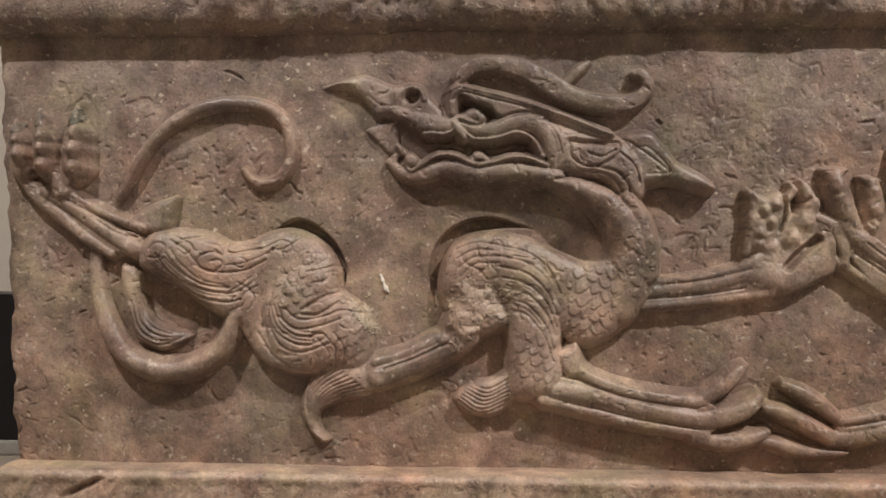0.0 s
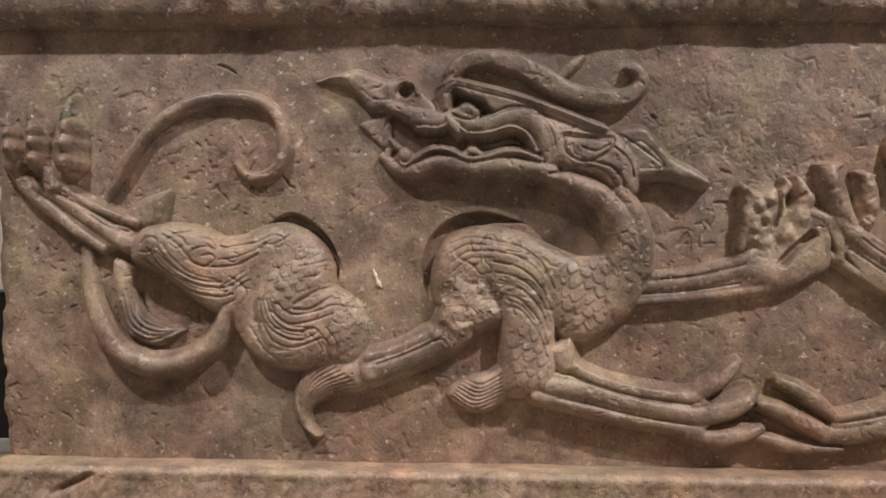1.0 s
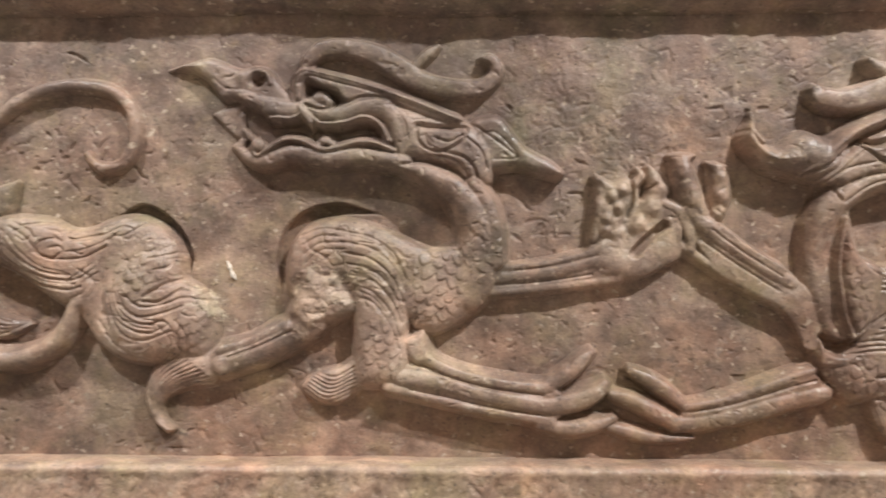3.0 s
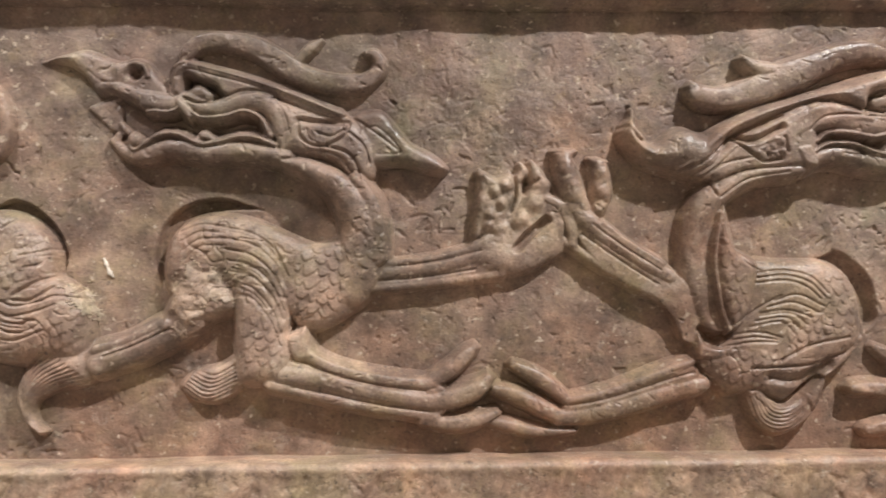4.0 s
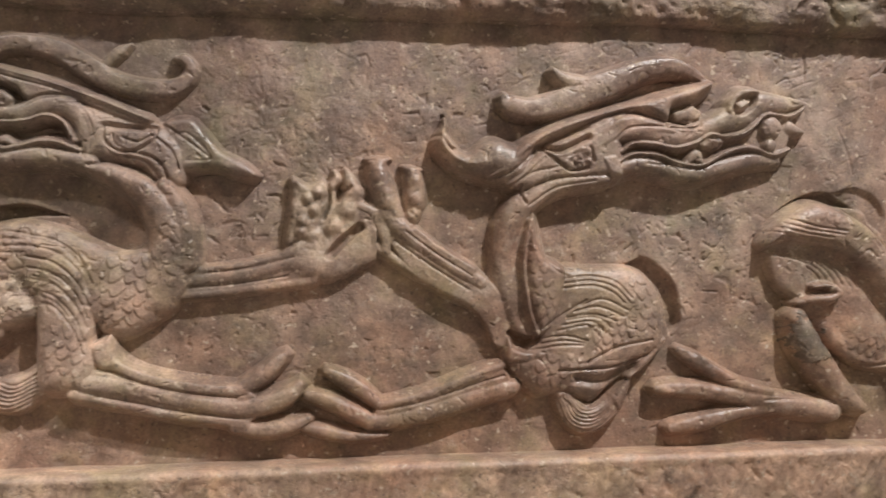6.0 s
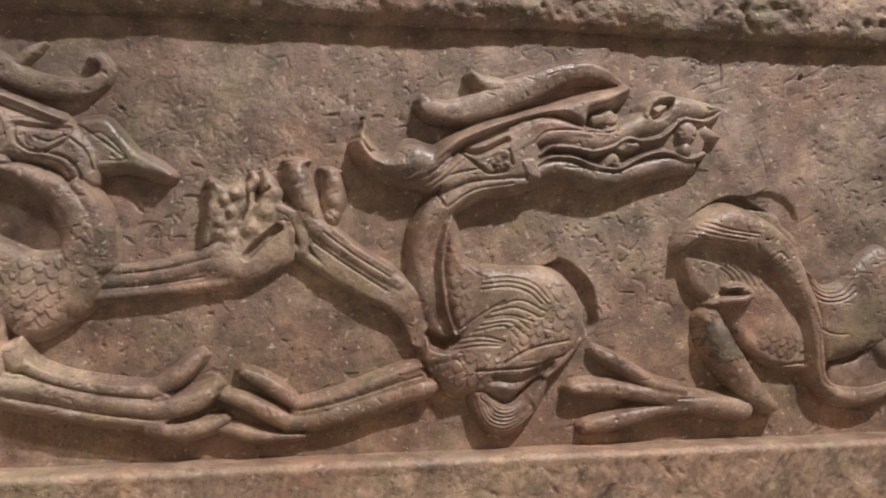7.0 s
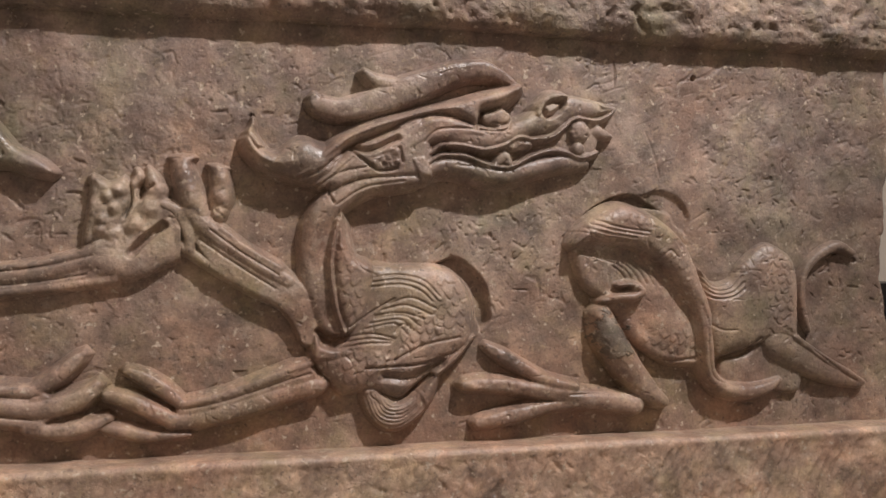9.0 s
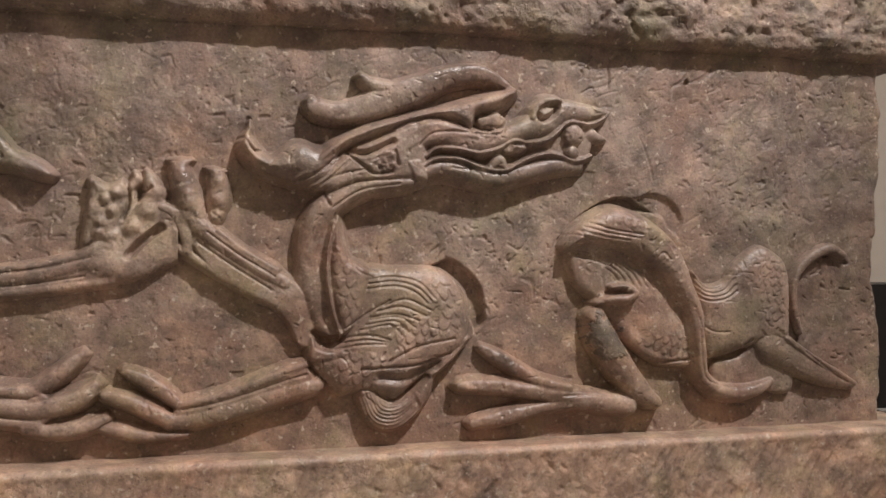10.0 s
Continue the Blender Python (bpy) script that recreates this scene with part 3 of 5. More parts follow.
left.tube([(0.1063, 0.3876, 0.0106, 0.0276), (0.1158, 0.374, 0.0121, 0.0276), (0.1224, 0.3574, 0.0121, 0.0276)], .5, 0.004)  # toe root
left.bump(0.063, 0.428, 0.013, 0.009)
left.bump(0.065, 0.408, 0.013, 0.009)
left.bump(0.1, 0.432, 0.013, 0.009)
left.bump(0.102, 0.412, 0.013, 0.009)
left.bump(0.102, 0.39, 0.013, 0.009)
left.bump(0.144, 0.435, 0.013, 0.009)
left.bump(0.143, 0.412, 0.013, 0.009)
left.bump(0.145, 0.385, 0.013, 0.009)
# chest, neck and arm
left.blob([(0.629, 0.208), (0.626, 0.248), (0.637, 0.281), (0.662, 0.3), (0.699, 0.305), (0.743, 0.296), (0.786, 0.277), (0.815, 0.268), (0.844, 0.28), (0.866, 0.293), (0.902, 0.279), (0.907, 0.25), (0.894, 0.221), (0.873, 0.196), (0.851, 0.176), (0.815, 0.159), (0.79, 0.166), (0.779, 0.177), (0.758, 0.169), (0.714, 0.198), (0.678, 0.197), (0.648, 0.197)], 0.0299, 0.042)  # chest
left.tube([(0.774, 0.373, 0.0058, 0.0334), (0.805, 0.362, 0.0109, 0.0378), (0.839, 0.342, 0.0181, 0.0405), (0.862, 0.314, 0.0246, 0.0414), (0.872, 0.282, 0.0275, 0.0387), (0.866, 0.243, 0.0319, 0.0343), (0.853, 0.214, 0.0304, 0.0308)], 0.35)  # neck
left.tube([(0.864, 0.35, 0.0087, 0.037), (0.881, 0.32, 0.0116, 0.0378), (0.888, 0.288, 0.0123, 0.0361), (0.89, 0.252, 0.0123, 0.0326)], 0.6)  # neck edge
left.blob([(0.717, 0.263), (0.75, 0.271), (0.775, 0.249), (0.782, 0.206), (0.781, 0.155), (0.786, 0.127), (0.775, 0.098), (0.743, 0.092), (0.718, 0.097), (0.714, 0.14), (0.712, 0.191), (0.71, 0.234)], 0.037, 0.03)  # upper arm
left.blob([(0.644, 0.091), (0.663, 0.11), (0.693, 0.117), (0.716, 0.128), (0.723, 0.096), (0.707, 0.075), (0.686, 0.068), (0.66, 0.073)], 0.0211, 0.016)  # elbow hair
left.blob([(0.776, 0.151), (0.792, 0.161), (0.802, 0.164), (0.81, 0.141), (0.817, 0.126), (0.794, 0.118), (0.779, 0.13)], 0.0299, 0.01)  # elbow spur
left.tube([(0.775, 0.106, 0.0174, 0.0282), (0.821, 0.092, 0.0217, 0.0273), (0.864, 0.083, 0.0232, 0.0273), (0.906, 0.075, 0.0232, 0.0264), (0.96, 0.071, 0.0217, 0.0255)], 0.9)  # fore leg core
left.tube([(0.805, 0.128, 0.008, 0.029), (0.835, 0.112, 0.008, 0.029), (0.871, 0.102, 0.008, 0.0282), (0.913, 0.095, 0.008, 0.0273), (0.956, 0.091, 0.008, 0.0264)], 0.5)  # fore ridge
left.tube([(0.954, 0.091, 0.0087, 0.0264), (0.981, 0.108, 0.0101, 0.0264), (1.004, 0.128, 0.0087, 0.0246), (1.013, 0.136, 0.0051, 0.0211)], 0.5, 0.004)  # toe
left.tube([(0.774, 0.105, 0.013, 0.0326), (0.821, 0.098, 0.0123, 0.0317), (0.863, 0.087, 0.0123, 0.0308), (0.906, 0.077, 0.0116, 0.0308), (0.955, 0.069, 0.0116, 0.0299), (0.99, 0.075, 0.0123, 0.0299), (1.019, 0.086, 0.0109, 0.0282), (1.03, 0.097, 0.0065, 0.0246)], 0.5)  # fore main
left.tube([(0.757, 0.093, 0.0087, 0.0299), (0.828, 0.075, 0.0065, 0.0282), (0.878, 0.064, 0.0065, 0.0282), (0.927, 0.056, 0.0065, 0.0273), (0.963, 0.05, 0.008, 0.0264)], 0.45)  # fore low
left.tube([(0.948, 0.046, 0.0072, 0.0255), (0.986, 0.041, 0.0101, 0.0255), (1.022, 0.046, 0.0087, 0.0246), (1.041, 0.053, 0.0058, 0.0211)], 0.5, 0.004)  # toe
left.tube([(0.88, 0.226, 0.0174, 0.0167), (0.929, 0.23, 0.0174, 0.0176), (0.972, 0.237, 0.0174, 0.0176), (1.03, 0.25, 0.0174, 0.0185)], 0.9)  # raised leg core
left.tube([(0.88, 0.23, 0.0109, 0.0194), (0.93, 0.234, 0.0109, 0.0202), (0.972, 0.241, 0.0116, 0.0211), (1.022, 0.254, 0.0123, 0.0211)], 0.45)  # raised leg
left.tube([(0.887, 0.241, 0.0051, 0.0176), (0.929, 0.245, 0.0051, 0.0185), (0.972, 0.252, 0.0051, 0.0194), (1.019, 0.265, 0.0051, 0.0194)], 0.5)  # raised ridge
left.tube([(0.873, 0.211, 0.0058, 0.0176), (0.944, 0.217, 0.0058, 0.0185), (1.001, 0.224, 0.0065, 0.0185), (1.048, 0.231, 0.0072, 0.0185)], 0.5)  # raised low
left.blob([(1.014, 0.273), (1.03, 0.295), (1.074, 0.31), (1.104, 0.328), (1.131, 0.316), (1.142, 0.282), (1.132, 0.258), (1.096, 0.239), (1.059, 0.229), (1.023, 0.237)], 0.0185, 0.014)  # paw mass
left.tube([(1.022, 0.257, 0.0188, 0.022), (1.059, 0.249, 0.0203, 0.0229), (1.093, 0.259, 0.0188, 0.022), (1.114, 0.276, 0.0109, 0.0202), (1.11, 0.295, 0.0043, 0.0176)], 0.5, 0.004)  # palm
left.blob([(1.0207, 0.3558), (1.0407, 0.3515), (1.0695, 0.3589), (1.0764, 0.3341), (1.0733, 0.302), (1.0517, 0.283), (1.0273, 0.2756), (1.0087, 0.2711), (1.0147, 0.3163)], 0.0143, 0.008)  # big toe
left.bump(1.0328, 0.3436, 0.0125, 0.004)
left.bump(1.0398, 0.316, 0.014, 0.004)
left.bump(1.0569, 0.3262, 0.0109, 0.004)
left.bump(1.0439, 0.29, 0.0125, 0.004)
left.tube([(1.0701, 0.3514, 0.0058, 0.017), (1.0773, 0.3616, 0.0058, 0.017), (1.074, 0.3706, 0.0029, 0.0129)], .4, 0.004)  # claw
left.tube([(1.0257, 0.3512, 0.0065, 0.017), (1.0206, 0.3602, 0.0043, 0.014)], .4, 0.004)  # claw
left.tube([(1.0702, 0.2945, 0.0122, 0.0209), (1.0884, 0.3192, 0.015, 0.0229), (1.1002, 0.3439, 0.0107, 0.022)], .5, 0.004)  # toe
left.bump(1.071, 0.3017, 0.0148, 0.004)
left.bump(1.091, 0.322, 0.0163, 0.004)
left.bump(1.0997, 0.3438, 0.0132, 0.004)
left.tube([(1.0962, 0.3526, 0.0093, 0.0209), (1.0928, 0.3645, 0.0065, 0.0179), (1.0883, 0.3736, 0.0029, 0.0129)], .4, 0.004)  # claw
left.tube([(1.1194, 0.2877, 0.0086, 0.017), (1.1144, 0.3166, 0.01, 0.0179), (1.0968, 0.3368, 0.0086, 0.0179)], .5, 0.004)  # finger
left.blob([(1.023, 0.359), (1.041, 0.354), (1.063, 0.363), (1.067, 0.344), (1.06, 0.326), (1.056, 0.304), (1.051, 0.289), (1.034, 0.283), (1.016, 0.273), (1.01, 0.282), (1.016, 0.318)], 0.0211, 0.01)  # big toe
left.roughen([(1.0086, 0.359), (1.0726, 0.3693), (1.1149, 0.3592), (1.1213, 0.2873), (1.0717, 0.2583), (1.0081, 0.2723)], 0.0018, 0.018, 258)
left.bump(1.033, 0.306, 0.009, 0.006)
left.bump(1.049, 0.32, 0.009, 0.006)
left.bump(1.04, 0.335, 0.009, 0.006)
left.bump(1.031, 0.292, 0.009, 0.006)
left.bump(1.053, 0.343, 0.009, 0.006)
left.roughen([(0.62, 0.169), (0.634, 0.226), (0.663, 0.25), (0.703, 0.238), (0.717, 0.198), (0.678, 0.166), (0.642, 0.153)], 0.0036, 0.022, 257)
left.roughen([(0.488, 0.225), (0.525, 0.222), (0.551, 0.19), (0.536, 0.168), (0.503, 0.196)], 0.003, 0.018, 258)
# head
left.blob([(0.467, 0.496), (0.489, 0.504), (0.519, 0.513), (0.54, 0.508), (0.563, 0.499), (0.584, 0.503), (0.601, 0.499), (0.614, 0.481), (0.633, 0.459), (0.632, 0.441), (0.602, 0.436), (0.581, 0.445), (0.565, 0.456), (0.541, 0.458), (0.531, 0.469), (0.52, 0.483), (0.501, 0.496), (0.486, 0.499)], 0.0194, 0.012)  # nose
left.tube([(0.467, 0.498, 0.0014, 0.0044), (0.489, 0.501, 0.0036, 0.0106), (0.516, 0.501, 0.0072, 0.0167), (0.539, 0.484, 0.0101, 0.0194), (0.566, 0.466, 0.0094, 0.0211), (0.599, 0.452, 0.0116, 0.0238), (0.632, 0.446, 0.0109, 0.0255)], 0.45)  # snout
left.blob([(0.525, 0.441), (0.545, 0.451), (0.566, 0.455), (0.57, 0.413), (0.557, 0.41), (0.538, 0.427)], 0.0079, 0.008)  # upper fang
left.tube([(0.603, 0.447, 0.0116, 0.0246), (0.632, 0.444, 0.0101, 0.0255), (0.651, 0.449, 0.0101, 0.0264), (0.673, 0.439, 0.0109, 0.0273), (0.698, 0.44, 0.0123, 0.0282), (0.723, 0.449, 0.0138, 0.029), (0.749, 0.446, 0.0138, 0.0299), (0.766, 0.429, 0.0138, 0.0299), (0.773, 0.408, 0.0116, 0.0299), (0.774, 0.391, 0.0072, 0.029)], 0.5)  # muzzle
left.tube([(0.576, 0.484, 0.0029, 0.0202), (0.577, 0.491, 0.0029, 0.0211), (0.586, 0.495, 0.0029, 0.022), (0.597, 0.492, 0.0029, 0.022), (0.603, 0.479, 0.0036, 0.022)], 0.7)  # nostril rim
left.tube([(0.558, 0.398, 0.0065, 0.0106), (0.577, 0.383, 0.0094, 0.0176), (0.6, 0.38, 0.013, 0.0246), (0.626, 0.388, 0.0145, 0.0282), (0.651, 0.387, 0.0145, 0.029), (0.677, 0.382, 0.013, 0.0299), (0.713, 0.386, 0.013, 0.0308), (0.749, 0.382, 0.0116, 0.0317), (0.777, 0.377, 0.0094, 0.0334)], 0.3)  # jaw
left.tube([(0.565, 0.405, 0.0058, 0.0106), (0.562, 0.396, 0.0058, 0.0114), (0.571, 0.39, 0.0051, 0.0132)], 0.5)  # chin
left.tube([(0.576, 0.396, 0.0029, 0.015), (0.587, 0.385, 0.0029, 0.022), (0.601, 0.393, 0.0029, 0.0273), (0.622, 0.405, 0.0029, 0.0299), (0.644, 0.404, 0.0029, 0.0308), (0.669, 0.393, 0.0029, 0.0317), (0.691, 0.395, 0.0029, 0.0317), (0.716, 0.402, 0.0029, 0.0326), (0.738, 0.401, 0.0029, 0.0326), (0.762, 0.392, 0.0029, 0.0326)], 0.7)  # lower lip
left.tube([(0.586, 0.399, 0.0094, 0.0194)], 0.7, 0.003)  # tooth
left.tube([(0.567, 0.42, 0.0029, 0.0123), (0.577, 0.409, 0.0051, 0.015)], 0.5)  # tooth
left.tube([(0.664, 0.399, 0.0036, 0.0238), (0.674, 0.404, 0.0058, 0.0273), (0.687, 0.398, 0.0029, 0.0264)], 0.5, 0.003)  # tooth
left.tube([(0.603, 0.435, 0.0022, 0.0255), (0.632, 0.434, 0.0022, 0.0264), (0.649, 0.441, 0.0029, 0.0282), (0.668, 0.427, 0.0022, 0.0282), (0.698, 0.428, 0.0022, 0.029), (0.723, 0.435, 0.0022, 0.0299), (0.744, 0.426, 0.0022, 0.0308), (0.756, 0.404, 0.0029, 0.0308)], 0.7)  # upper lip
left.tube([(0.644, 0.446, 0.0058, 0.029), (0.651, 0.436, 0.0058, 0.0299), (0.656, 0.428, 0.0036, 0.029)], 0.5, 0.003)  # lip knot
left.blob([(0.633, 0.458), (0.635, 0.493), (0.652, 0.499), (0.691, 0.489), (0.735, 0.477), (0.786, 0.46), (0.848, 0.435), (0.83, 0.426), (0.786, 0.441), (0.749, 0.457), (0.72, 0.457), (0.701, 0.452), (0.686, 0.466), (0.665, 0.474), (0.649, 0.481), (0.645, 0.456)], 0.0282, 0.007)  # brow
left.tube([(0.637, 0.489, 0.0022, 0.029), (0.65, 0.494, 0.0022, 0.0299), (0.691, 0.485, 0.0022, 0.0299), (0.734, 0.473, 0.0022, 0.0308), (0.785, 0.455, 0.0022, 0.0317), (0.845, 0.431, 0.0022, 0.0326)], 0.7)  # brow edge
left.groove([(0.64, 0.478), (0.653, 0.487), (0.691, 0.478), (0.734, 0.467), (0.785, 0.449), (0.828, 0.433)], 0.0022, 0.0025)
left.tube([(0.656, 0.455, 0.0065, 0.0229), (0.667, 0.457, 0.0109, 0.0255), (0.678, 0.454, 0.0065, 0.0238)], 0.6, 0.004)  # eye
left.groove([(0.647, 0.476), (0.669, 0.469), (0.688, 0.462), (0.695, 0.455)], 0.0029, 0.006)
left.groove([(0.649, 0.451), (0.665, 0.445), (0.683, 0.447), (0.694, 0.454)], 0.0029, 0.006)
left.groove([(0.582, 0.483), (0.586, 0.478), (0.592, 0.484), (0.586, 0.486)], 0.0058, 0.014)
left.groove([(0.559, 0.456), (0.575, 0.454), (0.589, 0.446)], 0.0022, 0.003)
left.groove([(0.562, 0.447), (0.576, 0.445), (0.583, 0.44)], 0.0022, 0.003)
left.groove([(0.53, 0.485), (0.544, 0.473), (0.566, 0.471)], 0.0022, 0.0015)
left.tube([(0.649, 0.501, 0.0087, 0.0158), (0.652, 0.512, 0.0101, 0.0176), (0.667, 0.524, 0.0109, 0.0185), (0.698, 0.527, 0.0109, 0.0185), (0.735, 0.519, 0.013, 0.0185), (0.764, 0.502, 0.0145, 0.0185), (0.793, 0.485, 0.013, 0.0185), (0.829, 0.475, 0.0116, 0.0185), (0.866, 0.474, 0.0109, 0.0185), (0.886, 0.485, 0.0094, 0.0176), (0.893, 0.501, 0.0072, 0.0167), (0.886, 0.513, 0.0065, 0.0158), (0.875, 0.514, 0.0036, 0.0141)], 0.75)  # horn
left.tube([(0.79, 0.505, 0.0072, 0.0158), (0.805, 0.52, 0.0072, 0.0158), (0.818, 0.53, 0.0029, 0.0114)], 0.5)  # horn branch
left.blob([(0.758, 0.452), (0.829, 0.432), (0.858, 0.428), (0.884, 0.403), (0.889, 0.373), (0.884, 0.351), (0.867, 0.346), (0.847, 0.355), (0.829, 0.37), (0.8, 0.377), (0.768, 0.38), (0.764, 0.41)], 0.0326, 0.024)  # cheek
left.blob([(0.859, 0.429), (0.877, 0.438), (0.899, 0.436), (0.917, 0.416), (0.935, 0.396), (0.964, 0.381), (0.978, 0.367), (0.971, 0.359), (0.942, 0.365), (0.917, 0.372), (0.874, 0.367), (0.863, 0.403)], 0.0246, 0.012)  # ear
left.groove([(0.791, 0.424), (0.816, 0.421), (0.853, 0.421)], 0.0058, 0.009)
left.groove([(0.791, 0.42), (0.794, 0.403), (0.809, 0.392), (0.828, 0.392), (0.848, 0.403), (0.855, 0.417)], 0.0029, 0.006)
left.groove([(0.814, 0.408), (0.832, 0.403), (0.849, 0.411)], 0.0022, 0.004)
left.groove([(0.802, 0.412), (0.805, 0.4), (0.816, 0.394)], 0.0022, 0.003)
left.groove([(0.828, 0.39), (0.851, 0.383), (0.865, 0.367), (0.869, 0.349)], 0.0029, 0.005)
left.groove([(0.855, 0.408), (0.873, 0.392), (0.881, 0.369)], 0.0022, 0.004)
left.groove([(0.773, 0.374), (0.805, 0.377), (0.834, 0.371), (0.853, 0.352)], 0.0029, 0.005)
left.groove([(0.784, 0.381), (0.812, 0.385), (0.842, 0.378), (0.858, 0.357)], 0.0022, 0.003)
left.groove([(0.863, 0.426), (0.893, 0.405), (0.919, 0.385)], 0.0022, 0.0022)
left.groove([(0.89, 0.382), (0.919, 0.384), (0.906, 0.403), (0.89, 0.416), (0.879, 0.415)], 0.0022, 0.0018)
left.groove([(0.754, 0.429), (0.76, 0.411), (0.761, 0.392)], 0.0022, 0.002)
left.groove([(0.698, 0.446), (0.723, 0.456), (0.752, 0.455), (0.773, 0.433), (0.781, 0.407)], 0.0018, 0.002)
left.groove([(0.598, 0.37), (0.64, 0.377), (0.677, 0.369), (0.713, 0.374), (0.749, 0.37)], 0.0022, 0.0025)
# fur, swirls and scales
left.fur([(0.255, 0.266), (0.281, 0.241), (0.319, 0.224), (0.36, 0.22)], [(0.273, 0.282), (0.29, 0.26), (0.315, 0.242), (0.345, 0.235)], 4, 0.0019, 0.002)
left.fur([(0.351, 0.294), (0.37, 0.286), (0.395, 0.292), (0.421, 0.302)], [(0.348, 0.261), (0.37, 0.264), (0.396, 0.274), (0.414, 0.286)], 3, 0.0019, 0.002)
left.fur([(0.364, 0.206), (0.372, 0.224), (0.389, 0.235)], [(0.348, 0.224), (0.363, 0.233), (0.381, 0.246)], 3, 0.0019, 0.002)
left.groove([(0.28, 0.288), (0.295, 0.291), (0.303, 0.283), (0.294, 0.275), (0.284, 0.281)], 0.0019, 0.0022)
left.groove([(0.362, 0.272), (0.374, 0.267), (0.369, 0.258), (0.357, 0.261)], 0.0019, 0.0022)
left.groove([(0.421, 0.294), (0.432, 0.289), (0.429, 0.278), (0.418, 0.279)], 0.0019, 0.002)
left.fur([(0.403, 0.21), (0.411, 0.182), (0.433, 0.164), (0.462, 0.159)], [(0.418, 0.21), (0.427, 0.189), (0.443, 0.178), (0.465, 0.175)], 4, 0.0019, 0.0024)
left.fur([(0.469, 0.168), (0.484, 0.15), (0.48, 0.132)], [(0.491, 0.175), (0.503, 0.157), (0.501, 0.134)], 3, 0.0019, 0.002)
left.fur([(0.214, 0.204), (0.225, 0.171), (0.256, 0.156), (0.297, 0.17)], [(0.23, 0.238), (0.242, 0.194), (0.267, 0.177), (0.301, 0.173)], 5, 0.0029, 0.003)
left.fur([(0.485, 0.136), (0.461, 0.114), (0.452, 0.085), (0.46, 0.049)], [(0.534, 0.099), (0.501, 0.093), (0.475, 0.078), (0.479, 0.038)], 10, 0.0019, 0.0026)
left.fur([(0.667, 0.11), (0.689, 0.104), (0.714, 0.117)], [(0.651, 0.088), (0.678, 0.073), (0.714, 0.086)], 7, 0.0025, 0.0028)
left.fur([(0.691, 0.29), (0.734, 0.281), (0.763, 0.26), (0.779, 0.228)], [(0.717, 0.206), (0.738, 0.199), (0.76, 0.171), (0.77, 0.142)], 7, 0.0023, 0.0022)
left.fur([(0.695, 0.286), (0.734, 0.277), (0.762, 0.256), (0.777, 0.224)], [(0.719, 0.213), (0.74, 0.204), (0.762, 0.175), (0.773, 0.148)], 4, 0.0018, 0.0016)
left.fur([(0.645, 0.283), (0.67, 0.292), (0.699, 0.29)], [(0.652, 0.248), (0.67, 0.264), (0.702, 0.266)], 4, 0.0022, 0.002)
left.groove([(0.663, 0.263), (0.677, 0.256), (0.686, 0.245), (0.699, 0.247)], 0.0022, 0.002)
left.groove([(0.69, 0.263), (0.699, 0.252), (0.693, 0.241)], 0.0022, 0.002)
left.groove([(0.254, 0.275), (0.274, 0.249), (0.308, 0.231), (0.348, 0.224), (0.367, 0.229)], 0.0023, 0.003)
left.groove([(0.247, 0.26), (0.281, 0.238), (0.311, 0.22), (0.349, 0.213), (0.367, 0.217)], 0.0023, 0.003)
left.groove([(0.266, 0.271), (0.289, 0.249), (0.319, 0.236), (0.352, 0.232)], 0.0022, 0.0022)
left.groove([(0.307, 0.261), (0.333, 0.252), (0.37, 0.254), (0.4, 0.268)], 0.0023, 0.003)
left.groove([(0.273, 0.293), (0.295, 0.279), (0.311, 0.261)], 0.0022, 0.0024)
left.groove([(0.286, 0.294), (0.317, 0.298), (0.34, 0.294), (0.349, 0.278), (0.37, 0.279), (0.393, 0.283)], 0.0023, 0.003)
left.groove([(0.34, 0.274), (0.329, 0.278), (0.312, 0.272), (0.312, 0.259), (0.329, 0.253), (0.342, 0.261), (0.337, 0.268), (0.327, 0.266)], 0.0022, 0.003)
left.groove([(0.325, 0.289), (0.336, 0.286), (0.342, 0.275), (0.331, 0.281)], 0.0022, 0.0022)
left.groove([(0.407, 0.282), (0.421, 0.282), (0.436, 0.291), (0.451, 0.301)], 0.0022, 0.0024)
left.groove([(0.392, 0.264), (0.4, 0.27), (0.408, 0.283)], 0.0022, 0.0024)
left.groove([(0.455, 0.253), (0.473, 0.257), (0.493, 0.263)], 0.0022, 0.0026)
left.groove([(0.245, 0.282), (0.254, 0.29), (0.266, 0.285), (0.258, 0.271), (0.245, 0.271)], 0.0022, 0.0024)
left.groove([(0.273, 0.301), (0.295, 0.29), (0.307, 0.279)], 0.0022, 0.0018)
left.groove([(0.363, 0.239), (0.378, 0.228), (0.371, 0.21), (0.353, 0.202)], 0.0022, 0.0022)
left.groove([(0.378, 0.232), (0.386, 0.217), (0.378, 0.204)], 0.0022, 0.0022)
left.groove([(0.4, 0.239), (0.394, 0.203), (0.405, 0.167)], 0.0022, 0.0026)
left.groove([(0.41, 0.225), (0.406, 0.192), (0.42, 0.16), (0.448, 0.15), (0.485, 0.162)], 0.0023, 0.003)
left.groove([(0.419, 0.196), (0.443, 0.18), (0.472, 0.184), (0.498, 0.193)], 0.0023, 0.003)
left.groove([(0.426, 0.207), (0.447, 0.192), (0.48, 0.197), (0.499, 0.204), (0.527, 0.2)], 0.0023, 0.003)
left.groove([(0.391, 0.174), (0.417, 0.139), (0.458, 0.123)], 0.0022, 0.0026)
